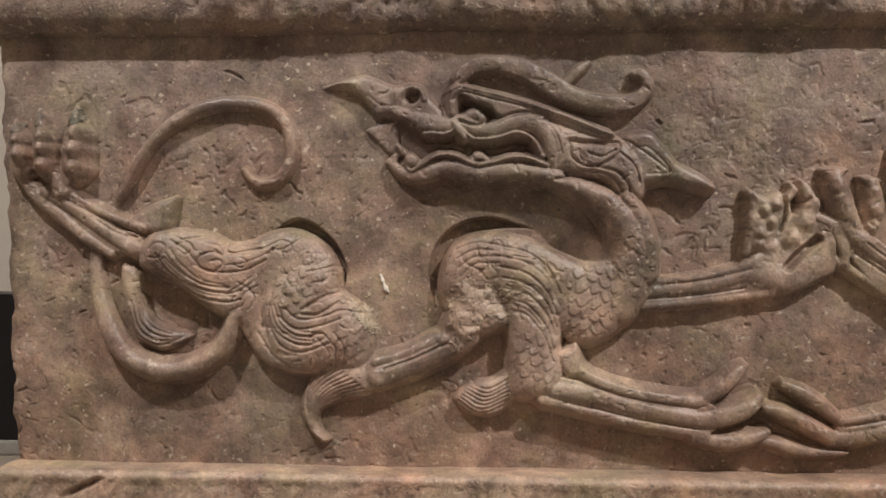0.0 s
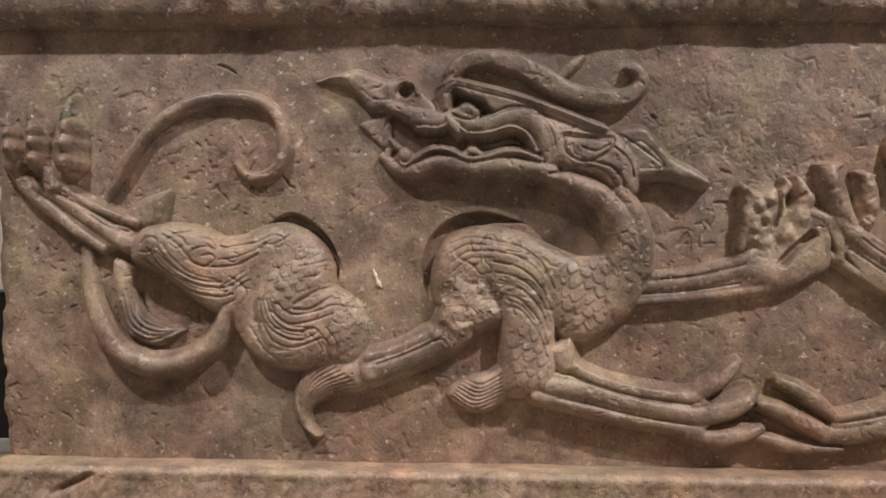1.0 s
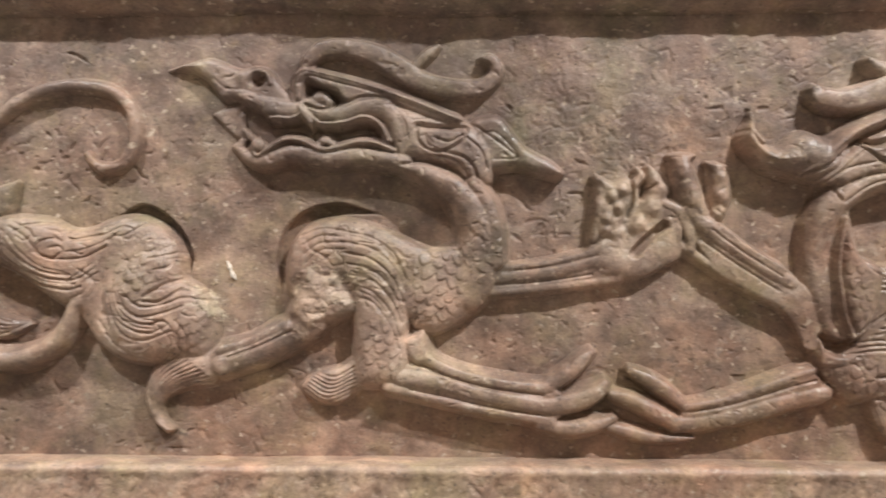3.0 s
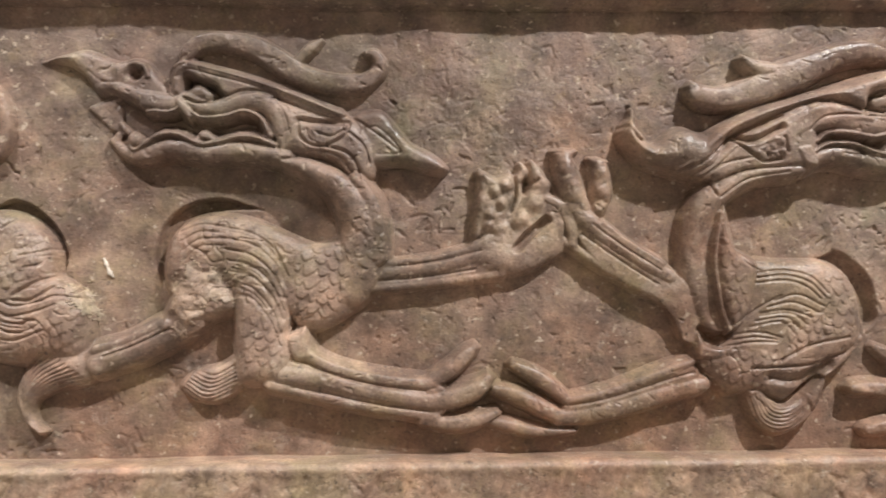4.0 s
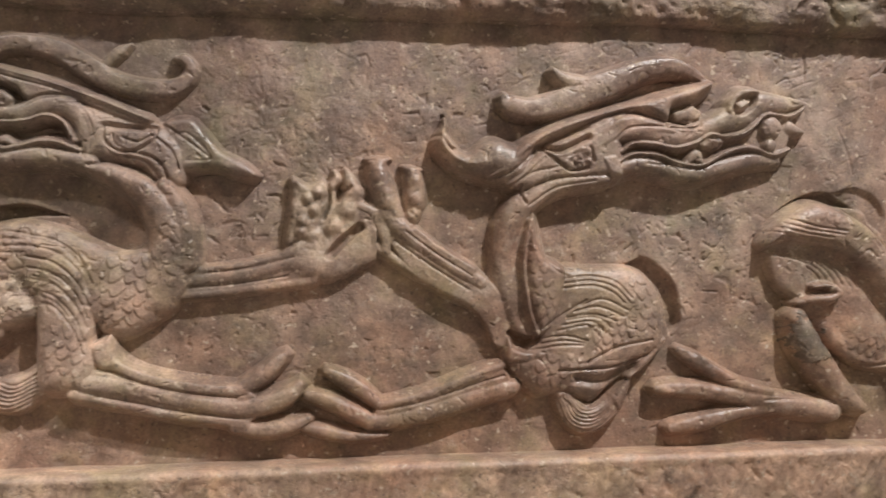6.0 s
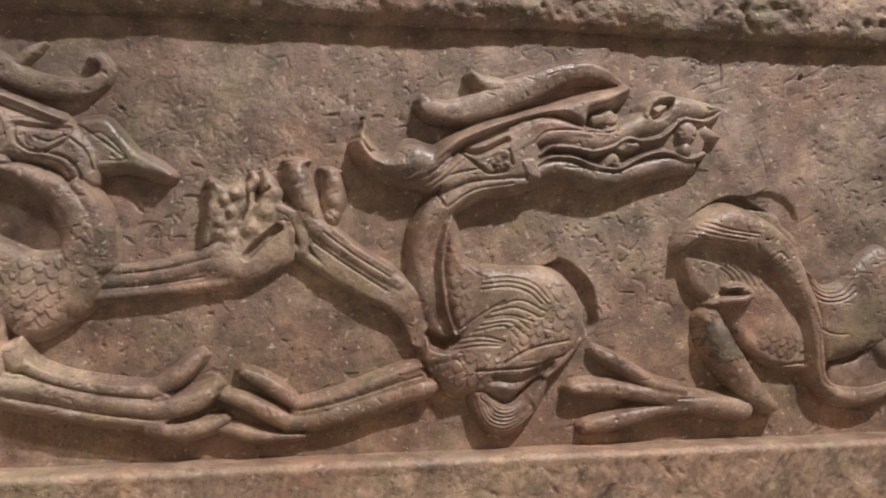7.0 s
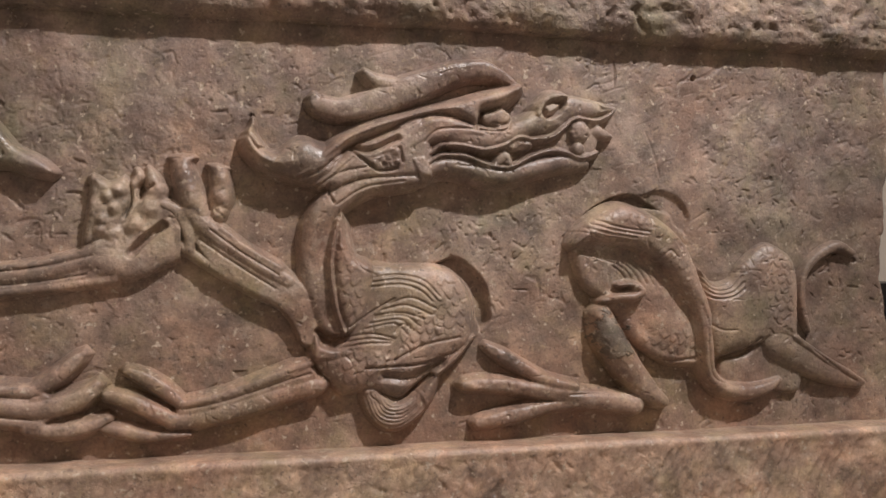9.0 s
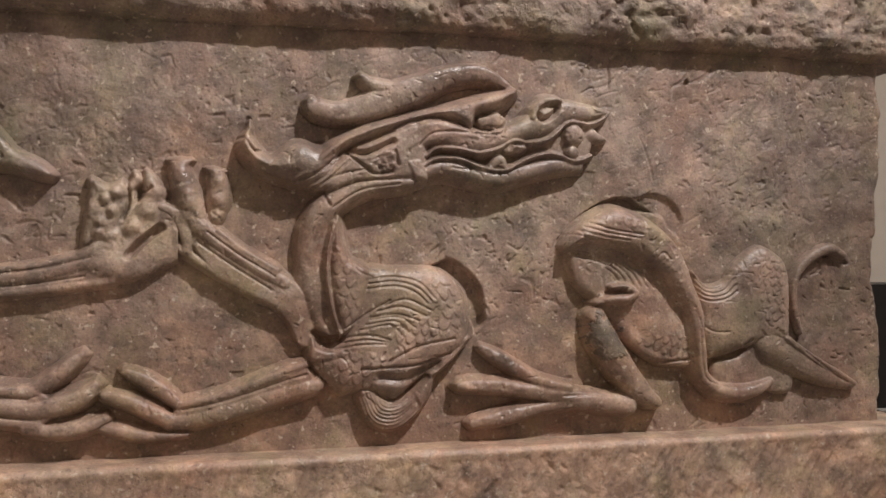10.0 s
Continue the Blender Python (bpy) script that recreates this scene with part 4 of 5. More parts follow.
left.groove([(0.45, 0.205), (0.476, 0.221), (0.502, 0.229)], 0.0029, 0.004)
left.groove([(0.448, 0.199), (0.47, 0.199), (0.496, 0.215)], 0.0029, 0.004)
left.groove([(0.429, 0.167), (0.447, 0.159), (0.469, 0.163), (0.48, 0.171), (0.469, 0.175), (0.458, 0.168)], 0.0022, 0.0024)
left.groove([(0.425, 0.175), (0.451, 0.17), (0.476, 0.175)], 0.0022, 0.0022)
left.groove([(0.498, 0.168), (0.491, 0.147), (0.498, 0.132)], 0.0022, 0.0024)
left.groove([(0.165, 0.324), (0.199, 0.303), (0.226, 0.297)], 0.0022, 0.0026)
left.groove([(0.125, 0.349), (0.171, 0.325), (0.228, 0.303)], 0.0025, 0.004)
left.groove([(0.555, 0.129), (0.591, 0.142), (0.635, 0.163)], 0.0025, 0.004)
left.groove([(0.785, 0.089), (0.828, 0.081), (0.877, 0.07), (0.954, 0.059)], 0.0025, 0.003)
left.groove([(0.81, 0.115), (0.842, 0.103), (0.884, 0.092), (0.951, 0.083)], 0.0025, 0.003)
left.groove([(0.341, 0.481), (0.371, 0.483), (0.401, 0.476), (0.422, 0.458), (0.432, 0.432)], 0.0018, 0.0012)
left.groove([(0.395, 0.375), (0.41, 0.376), (0.421, 0.386)], 0.0018, 0.0016)
left.groove([(0.389, 0.365), (0.406, 0.368), (0.419, 0.379)], 0.0018, 0.0016)
left.scales([(0.409, 0.247), (0.438, 0.272), (0.482, 0.269), (0.497, 0.233), (0.475, 0.225), (0.454, 0.211), (0.417, 0.203)], 0.0152, 0.004, 230)
left.scales([(0.424, 0.239), (0.446, 0.24), (0.458, 0.207), (0.432, 0.189), (0.422, 0.211)], 0.0138, 0.004, 230)
left.scales([(0.487, 0.175), (0.527, 0.186), (0.536, 0.161), (0.527, 0.14), (0.498, 0.132)], 0.0145, 0.004, 240)
left.scales([(0.785, 0.256), (0.827, 0.269), (0.859, 0.278), (0.856, 0.228), (0.845, 0.185), (0.813, 0.167), (0.785, 0.185)], 0.0152, 0.0046, 250)
left.scales([(0.717, 0.174), (0.774, 0.178), (0.777, 0.143), (0.77, 0.1), (0.721, 0.103)], 0.0152, 0.004, 255)
left.scales([(0.874, 0.346), (0.898, 0.299), (0.902, 0.25), (0.882, 0.221), (0.858, 0.228), (0.861, 0.278), (0.874, 0.314)], 0.0159, 0.0036, 190)
left.scales([(0.756, 0.263), (0.784, 0.256), (0.784, 0.213), (0.777, 0.206), (0.774, 0.242)], 0.013, 0.003, 240)
left.groove([(0.916, 0.24), (0.972, 0.247), (1.022, 0.26)], 0.0022, 0.0024)
left.groove([(0.891, 0.221), (0.951, 0.226), (1.015, 0.236)], 0.0022, 0.0024)
left.groove([(1.068, 0.262), (1.084, 0.28), (1.107, 0.299)], 0.0072, 0.026)
left.groove([(1.063, 0.361), (1.068, 0.336), (1.06, 0.31)], 0.0036, 0.01)
left.groove([(1.081, 0.331), (1.087, 0.343), (1.096, 0.351)], 0.0029, 0.008)
left.settle(2.4)
left.mesh("dragon_relief", CARVED, stone, "scaly dragon with open jaws and curled tail, carved in high relief", 0.001, 61)

right = Relief(1.0, 2.2, 0.0, 0.56, 0.001)
# raised paw and forelegs
right.tube([(1.1301, 0.3761, 0.013, 0.0192), (1.1375, 0.35, 0.0152, 0.0225), (1.1433, 0.3301, 0.0145, 0.0225)], .5, 0.004)  # toe
right.tube([(1.1156, 0.3881, 0.0029, 0.0128), (1.1301, 0.3836, 0.0087, 0.0182), (1.1455, 0.389, 0.0029, 0.0128)], .4, 0.004)  # claw
right.bump(1.1304, 0.3712, 0.015, 0.0043)
right.bump(1.1362, 0.3535, 0.0166, 0.0043)
right.bump(1.142, 0.3343, 0.0166, 0.0043)
right.tube([(1.1389, 0.3464, 0.013, 0.0214), (1.1505, 0.3139, 0.0145, 0.0214)], .5, 0.004)  # toe
right.tube([(1.1775, 0.3671, 0.0118, 0.016), (1.1806, 0.3399, 0.014, 0.0182), (1.1748, 0.3114, 0.0096, 0.015)], .5, 0.004)  # toe
right.tube([(1.1628, 0.3791, 0.0029, 0.0107), (1.1745, 0.3731, 0.0074, 0.015), (1.189, 0.3753, 0.0022, 0.0107)], .4, 0.004)  # claw
right.bump(1.1791, 0.359, 0.0144, 0.0043)
right.bump(1.1807, 0.338, 0.016, 0.0043)
right.bump(1.1765, 0.314, 0.012, 0.0043)
right.tube([(1.149, 0.3, 0.0145, 0.0176), (1.176, 0.269, 0.0203, 0.0202), (1.213, 0.242, 0.0217, 0.022), (1.261, 0.214, 0.0217, 0.022), (1.284, 0.185, 0.0188, 0.0194), (1.294, 0.152, 0.013, 0.0176)], 0.9)  # raised leg core
right.tube([(1.139, 0.316, 0.013, 0.022), (1.161, 0.296, 0.0145, 0.0229), (1.198, 0.269, 0.0145, 0.0246), (1.235, 0.244, 0.0138, 0.0255), (1.266, 0.227, 0.0101, 0.0255)], 0.5)  # raised leg
right.tube([(1.18, 0.294, 0.0051, 0.0229), (1.213, 0.268, 0.0051, 0.0246), (1.255, 0.243, 0.0051, 0.0255)], 0.6)  # raised ridge
right.tube([(1.129, 0.273, 0.0072, 0.0176), (1.176, 0.242, 0.0065, 0.0194), (1.22, 0.216, 0.0065, 0.0211), (1.259, 0.198, 0.0058, 0.0211), (1.28, 0.182, 0.0065, 0.0194)], 0.45)  # raised low
right.tube([(1.107, 0.327, 0.0065, 0.0194), (1.125, 0.317, 0.008, 0.0202), (1.136, 0.296, 0.0087, 0.0211), (1.141, 0.269, 0.0072, 0.0194)], 0.5, 0.004)  # finger
right.roughen([(1.1151, 0.3895), (1.1892, 0.3797), (1.1968, 0.3021), (1.161, 0.2869), (1.1185, 0.3013)], 0.0015, 0.018, 220)
right.tube([(1.063, 0.114, 0.0058, 0.0176), (1.087, 0.102, 0.0101, 0.0211), (1.112, 0.086, 0.0101, 0.0229), (1.132, 0.069, 0.0072, 0.0229)], 0.5, 0.004)  # toe
right.tube([(1.04, 0.083, 0.0072, 0.0211), (1.065, 0.076, 0.0101, 0.0229), (1.094, 0.062, 0.0109, 0.0246), (1.123, 0.047, 0.0101, 0.0246)], 0.5, 0.004)  # toe
right.tube([(1.034, 0.043, 0.0065, 0.0176), (1.058, 0.037, 0.0087, 0.0202), (1.094, 0.029, 0.0072, 0.0202), (1.142, 0.029, 0.0036, 0.0176)], 0.5, 0.004)  # toe
right.tube([(1.138, 0.055, 0.0145, 0.0211), (1.181, 0.064, 0.0174, 0.0229), (1.226, 0.077, 0.0188, 0.0238), (1.285, 0.096, 0.0188, 0.0246)], 0.9)  # foreleg core
right.tube([(1.119, 0.046, 0.0101, 0.0238), (1.159, 0.05, 0.0123, 0.0246), (1.203, 0.06, 0.0123, 0.0264), (1.247, 0.073, 0.013, 0.0273), (1.292, 0.085, 0.0123, 0.0273), (1.307, 0.088, 0.0101, 0.0264)], 0.5)  # fore main
right.tube([(1.136, 0.069, 0.0058, 0.0229), (1.181, 0.078, 0.0058, 0.0246), (1.225, 0.092, 0.0065, 0.0264), (1.27, 0.108, 0.0072, 0.0264), (1.293, 0.116, 0.0051, 0.0246)], 0.5)  # fore ridge
right.groove([(1.137, 0.063), (1.18, 0.07), (1.225, 0.083), (1.269, 0.097), (1.296, 0.104)], 0.0022, 0.0026)
right.groove([(1.158, 0.038), (1.21, 0.048), (1.269, 0.062)], 0.0022, 0.0025)
right.groove([(1.166, 0.294), (1.205, 0.265), (1.253, 0.235)], 0.0022, 0.003)
right.groove([(1.153, 0.281), (1.197, 0.25), (1.249, 0.217)], 0.0022, 0.0026)
# neck and chest
right.blob([(1.37, 0.244), (1.417, 0.246), (1.465, 0.246), (1.497, 0.234), (1.515, 0.202), (1.52, 0.162), (1.512, 0.131), (1.489, 0.116), (1.465, 0.101), (1.441, 0.086), (1.417, 0.067), (1.393, 0.072), (1.37, 0.077), (1.339, 0.074), (1.324, 0.09), (1.301, 0.121), (1.339, 0.15), (1.347, 0.181)], 0.0308, 0.042)  # chest
right.blob([(1.364, 0.08), (1.372, 0.045), (1.395, 0.023), (1.425, 0.026), (1.456, 0.052), (1.47, 0.084), (1.469, 0.104), (1.449, 0.081), (1.427, 0.065), (1.409, 0.063), (1.392, 0.075), (1.386, 0.083)], 0.0246, 0.012)  # elbow hair
right.tube([(1.518, 0.147, 0.0036, 0.0211), (1.495, 0.122, 0.0051, 0.0246), (1.467, 0.1, 0.0043, 0.0246)], 0.5)  # belly rim
right.blob([(1.296, 0.131), (1.302, 0.157), (1.31, 0.142), (1.328, 0.137), (1.347, 0.141), (1.339, 0.119), (1.303, 0.119)], 0.0282, 0.008)  # elbow spur
right.blob([(1.283, 0.303), (1.308, 0.331), (1.339, 0.326), (1.356, 0.262), (1.378, 0.242), (1.344, 0.153), (1.313, 0.154), (1.291, 0.196), (1.281, 0.25)], 0.0229, 0.014)  # neck root
right.tube([(1.438, 0.365, 0.0065, 0.0317), (1.383, 0.36, 0.0109, 0.0334), (1.346, 0.347, 0.0167, 0.0334), (1.316, 0.321, 0.0196, 0.0334), (1.302, 0.288, 0.0188, 0.0273), (1.299, 0.25, 0.0181, 0.0229), (1.302, 0.212, 0.0174, 0.0211), (1.313, 0.174, 0.0138, 0.0211), (1.331, 0.157, 0.0072, 0.0229)], 0.4)  # neck
right.blob([(1.338, 0.325), (1.343, 0.288), (1.354, 0.261), (1.381, 0.242), (1.369, 0.18), (1.342, 0.153), (1.329, 0.193), (1.322, 0.242), (1.325, 0.28), (1.329, 0.311)], 0.0343, 0.016)  # neck side
right.tube([(1.331, 0.307, 0.0029, 0.0352), (1.323, 0.272, 0.0029, 0.0352), (1.322, 0.235, 0.0029, 0.0343), (1.328, 0.193, 0.0029, 0.0334), (1.34, 0.157, 0.0029, 0.0317)], 0.7)  # neck seam
right.groove([(1.306, 0.158), (1.322, 0.15), (1.341, 0.151)], 0.0065, 0.024)
# head
right.blob([(1.206, 0.414), (1.216, 0.424), (1.227, 0.41), (1.248, 0.397), (1.27, 0.413), (1.288, 0.417), (1.315, 0.409), (1.342, 0.419), (1.33, 0.368), (1.3, 0.356), (1.27, 0.362), (1.244, 0.369), (1.222, 0.38), (1.209, 0.396)], 0.0405, 0.03)  # ear
right.tube([(1.227, 0.404, 0.0036, 0.0352), (1.216, 0.42, 0.0036, 0.0299), (1.219, 0.432, 0.0022, 0.0194), (1.22, 0.444, 0.0022, 0.0106)], 0.5)  # ear spike
right.tube([(1.429, 0.42, 0.0174, 0.0361), (1.461, 0.432, 0.0167, 0.0361), (1.493, 0.43, 0.0159, 0.0361), (1.53, 0.421, 0.0145, 0.0352), (1.568, 0.432, 0.0145, 0.0334), (1.602, 0.444, 0.0145, 0.0317), (1.63, 0.457, 0.0217, 0.029), (1.665, 0.473, 0.0181, 0.0255), (1.702, 0.475, 0.0116, 0.0211), (1.734, 0.476, 0.0043, 0.0158)], 0.5)  # muzzle
right.blob([(1.369, 0.406), (1.416, 0.435), (1.464, 0.457), (1.528, 0.445), (1.567, 0.437), (1.546, 0.421), (1.464, 0.412), (1.416, 0.39), (1.373, 0.383)], 0.0365, 0.014)  # forehead
right.blob([(1.296, 0.353), (1.315, 0.38), (1.354, 0.41), (1.4, 0.433), (1.448, 0.451), (1.464, 0.384), (1.432, 0.363), (1.369, 0.358), (1.331, 0.346)], 0.0352, 0.016)  # skull
right.blob([(1.271, 0.365), (1.315, 0.407), (1.369, 0.438), (1.432, 0.457), (1.496, 0.475), (1.554, 0.494), (1.59, 0.503), (1.586, 0.486), (1.556, 0.469), (1.531, 0.461), (1.524, 0.44), (1.496, 0.452), (1.464, 0.455), (1.416, 0.44), (1.377, 0.423), (1.346, 0.409), (1.311, 0.373), (1.285, 0.362)], 0.0396, 0.012)  # brow
right.tube([(1.301, 0.472, 0.008, 0.0211), (1.307, 0.464, 0.0116, 0.0246), (1.338, 0.459, 0.013, 0.0246), (1.376, 0.468, 0.0174, 0.0246), (1.416, 0.485, 0.0196, 0.0255), (1.455, 0.5, 0.0174, 0.0255), (1.496, 0.517, 0.0138, 0.0246), (1.538, 0.523, 0.0116, 0.0238), (1.567, 0.513, 0.008, 0.0238), (1.582, 0.502, 0.0051, 0.0246)], 0.72)  # horn
right.tube([(1.369, 0.511, 0.0051, 0.0211), (1.386, 0.499, 0.0101, 0.0238), (1.412, 0.493, 0.013, 0.0246)], 0.5)  # horn branch
right.blob([(1.463, 0.397), (1.492, 0.42), (1.567, 0.419), (1.645, 0.444), (1.712, 0.463), (1.702, 0.404), (1.636, 0.398), (1.567, 0.384), (1.492, 0.386)], 0.0141, 0.008)  # mouth floor
right.tube([(1.45, 0.378, 0.0094, 0.0326), (1.486, 0.386, 0.0116, 0.0326), (1.527, 0.377, 0.0123, 0.0317), (1.569, 0.373, 0.0116, 0.0299), (1.612, 0.386, 0.013, 0.0273), (1.657, 0.395, 0.013, 0.0229), (1.69, 0.394, 0.0094, 0.0167)], 0.35)  # jaw
right.tube([(1.455, 0.388, 0.0029, 0.0352), (1.473, 0.398, 0.0029, 0.0343), (1.506, 0.398, 0.0029, 0.0343), (1.535, 0.388, 0.0029, 0.0334), (1.56, 0.384, 0.0029, 0.0326), (1.577, 0.386, 0.0029, 0.0317), (1.603, 0.4, 0.0029, 0.0299), (1.633, 0.41, 0.0029, 0.0273), (1.656, 0.409, 0.0029, 0.0255), (1.683, 0.402, 0.0029, 0.0229), (1.71, 0.411, 0.0029, 0.0176)], 0.7)  # lower lip
right.tube([(1.457, 0.401, 0.0029, 0.0352), (1.473, 0.412, 0.0029, 0.0352), (1.501, 0.413, 0.0029, 0.0352), (1.534, 0.408, 0.0029, 0.0352), (1.563, 0.415, 0.0029, 0.0343), (1.585, 0.427, 0.0029, 0.0334), (1.606, 0.425, 0.0029, 0.0326), (1.635, 0.43, 0.0029, 0.0308), (1.655, 0.444, 0.0029, 0.0282), (1.673, 0.458, 0.0029, 0.0255), (1.706, 0.457, 0.0022, 0.022), (1.728, 0.466, 0.0022, 0.0185), (1.739, 0.477, 0.0022, 0.0158)], 0.7)  # upper lip
right.tube([(1.615, 0.461, 0.0043, 0.0317), (1.621, 0.476, 0.0043, 0.0317), (1.635, 0.487, 0.0043, 0.0308), (1.657, 0.488, 0.0043, 0.029)], 0.6)  # nostril rim
right.groove([(1.624, 0.466), (1.63, 0.459), (1.646, 0.467), (1.654, 0.481), (1.644, 0.481)], 0.0058, 0.012)
right.tube([(1.54, 0.452, 0.0087, 0.0308), (1.556, 0.455, 0.0145, 0.0326), (1.567, 0.454, 0.0087, 0.0308)], 0.65, 0.004)  # eye
right.groove([(1.521, 0.437), (1.53, 0.457), (1.551, 0.464), (1.579, 0.481)], 0.0029, 0.007)
right.groove([(1.528, 0.435), (1.551, 0.434), (1.57, 0.439), (1.576, 0.461)], 0.0025, 0.005)
right.tube([(1.68, 0.44, 0.0159, 0.0264)], 0.7, 0.004)  # tooth
right.tube([(1.712, 0.441, 0.0109, 0.0176), (1.734, 0.436, 0.0029, 0.0123)], 0.5, 0.004)  # tooth
right.tube([(1.678, 0.415, 0.0094, 0.0255)], 0.7, 0.004)  # tooth
right.tube([(1.55, 0.388, 0.0029, 0.0317), (1.564, 0.398, 0.0094, 0.0317), (1.572, 0.389, 0.0043, 0.0317)], 0.5, 0.004)  # tooth
right.tube([(1.577, 0.416, 0.0087, 0.0317), (1.596, 0.417, 0.0087, 0.0308)], 0.5, 0.004)  # crusted lip
right.roughen([(1.567, 0.425), (1.605, 0.428), (1.609, 0.406), (1.571, 0.397)], 0.004, 0.012, 231)
right.blob([(1.427, 0.395), (1.452, 0.398), (1.461, 0.369), (1.444, 0.366), (1.432, 0.377)], 0.0374, 0.008)  # cheek knob
right.groove([(1.345, 0.407), (1.374, 0.402), (1.411, 0.419)], 0.0065, 0.011)
right.groove([(1.35, 0.4), (1.37, 0.385), (1.386, 0.375), (1.409, 0.378)], 0.0029, 0.008)
right.groove([(1.413, 0.405), (1.418, 0.388)], 0.0036, 0.008)
right.blob([(1.371, 0.391), (1.4, 0.405), (1.416, 0.408), (1.414, 0.385), (1.394, 0.38)], 0.0378, 0.008)  # broken beard
right.roughen([(1.359, 0.387), (1.413, 0.407), (1.417, 0.377), (1.382, 0.37)], 0.004, 0.012, 233)
right.groove([(1.3, 0.351), (1.336, 0.372), (1.374, 0.38)], 0.0025, 0.0032)
right.groove([(1.314, 0.336), (1.329, 0.35), (1.367, 0.364), (1.421, 0.37)], 0.0025, 0.0032)
right.groove([(1.329, 0.328), (1.367, 0.352), (1.421, 0.362)], 0.0022, 0.003)
right.groove([(1.295, 0.343), (1.321, 0.364), (1.351, 0.392)], 0.0022, 0.003)
right.groove([(1.318, 0.355), (1.32, 0.34), (1.325, 0.331)], 0.0029, 0.005)
right.groove([(1.273, 0.362), (1.306, 0.373), (1.344, 0.404), (1.374, 0.419), (1.413, 0.434)], 0.0025, 0.005)
right.groove([(1.448, 0.416), (1.468, 0.433), (1.508, 0.436), (1.541, 0.43)], 0.0022, 0.003)
right.groove([(1.473, 0.404), (1.505, 0.405), (1.542, 0.397)], 0.0036, 0.005)
right.groove([(1.317, 0.377), (1.366, 0.411), (1.428, 0.438), (1.483, 0.456)], 0.0022, 0.0018)
right.groove([(1.454, 0.367), (1.495, 0.366), (1.544, 0.36), (1.577, 0.36), (1.628, 0.377), (1.676, 0.375)], 0.0022, 0.0025)
right.groove([(1.406, 0.346), (1.445, 0.36)], 0.0022, 0.002)
# fur, swirls and scales
right.fur([(1.38, 0.231), (1.415, 0.234), (1.448, 0.226), (1.469, 0.205)], [(1.376, 0.218), (1.415, 0.221), (1.442, 0.213), (1.459, 0.198)], 3, 0.0022, 0.0026)
right.fur([(1.399, 0.195), (1.43, 0.203), (1.466, 0.187)], [(1.38, 0.179), (1.415, 0.183), (1.448, 0.174)], 3, 0.0022, 0.0026)
right.fur([(1.38, 0.176), (1.419, 0.179), (1.442, 0.164)], [(1.368, 0.162), (1.407, 0.168), (1.426, 0.152)], 3, 0.0022, 0.0022)
right.fur([(1.338, 0.15), (1.376, 0.155), (1.407, 0.148)], [(1.332, 0.135), (1.368, 0.142), (1.401, 0.142)], 3, 0.0022, 0.0026)
right.groove([(1.347, 0.165), (1.38, 0.187), (1.407, 0.202)], 0.0023, 0.003)
right.groove([(1.407, 0.119), (1.45, 0.139), (1.498, 0.148)], 0.0025, 0.004)
right.groove([(1.368, 0.109), (1.446, 0.113), (1.494, 0.128)], 0.0029, 0.005)
right.groove([(1.393, 0.098), (1.43, 0.094), (1.472, 0.113)], 0.0101, 0.008)
right.groove([(1.408, 0.157), (1.415, 0.166), (1.429, 0.165), (1.424, 0.154)], 0.0022, 0.0024)
right.groove([(1.353, 0.257), (1.364, 0.242), (1.383, 0.234)], 0.0022, 0.0022)
right.groove([(1.359, 0.261), (1.372, 0.247), (1.39, 0.241)], 0.0022, 0.0022)
right.fur([(1.368, 0.071), (1.384, 0.037), (1.415, 0.03), (1.451, 0.054)], [(1.39, 0.08), (1.401, 0.061), (1.419, 0.06), (1.442, 0.072)], 7, 0.0026, 0.003)
right.scales([(1.465, 0.226), (1.494, 0.23), (1.511, 0.195), (1.511, 0.156), (1.469, 0.149), (1.457, 0.188)], 0.0152, 0.004, 280)
right.scales([(1.33, 0.132), (1.368, 0.135), (1.407, 0.119), (1.387, 0.081), (1.338, 0.083)], 0.0159, 0.0044, 250)
right.scales([(1.406, 0.173), (1.461, 0.18), (1.481, 0.148), (1.43, 0.13), (1.406, 0.142)], 0.0138, 0.0038, 260)
right.scales([(1.324, 0.272), (1.343, 0.272), (1.359, 0.242), (1.367, 0.197), (1.341, 0.161), (1.329, 0.197)], 0.0152, 0.0038, 265)
# hindquarters
right.tube([(1.541, 0.133, 0.0058, 0.0158), (1.563, 0.12, 0.0094, 0.0194), (1.596, 0.1, 0.0094, 0.022), (1.629, 0.082, 0.0087, 0.0238), (1.672, 0.072, 0.0058, 0.0238)], 0.5, 0.004)  # hind toe
right.tube([(1.508, 0.08, 0.0072, 0.0211), (1.537, 0.081, 0.0094, 0.0229), (1.586, 0.075, 0.0109, 0.0246), (1.645, 0.063, 0.0116, 0.0255), (1.705, 0.052, 0.0145, 0.0273), (1.763, 0.044, 0.0159, 0.0273)], 0.5, 0.004)  # hind foot
right.tube([(1.528, 0.026, 0.0072, 0.0194), (1.553, 0.03, 0.0109, 0.022), (1.595, 0.039, 0.0109, 0.0238), (1.633, 0.046, 0.008, 0.0238), (1.68, 0.049, 0.0065, 0.0238)], 0.5, 0.004)  # hind toe
right.roughen([(1.494, 0.148), (1.576, 0.13), (1.618, 0.073), (1.592, 0.019), (1.518, 0.014), (1.494, 0.07)], 0.002, 0.02, 272)
right.tube([(1.714, 0.174, 0.0159, 0.0299), (1.726, 0.143, 0.0225, 0.0317), (1.752, 0.102, 0.0217, 0.0317), (1.784, 0.064, 0.0174, 0.0308), (1.809, 0.047, 0.0087, 0.0264)], 0.4, 0.004)  # knee
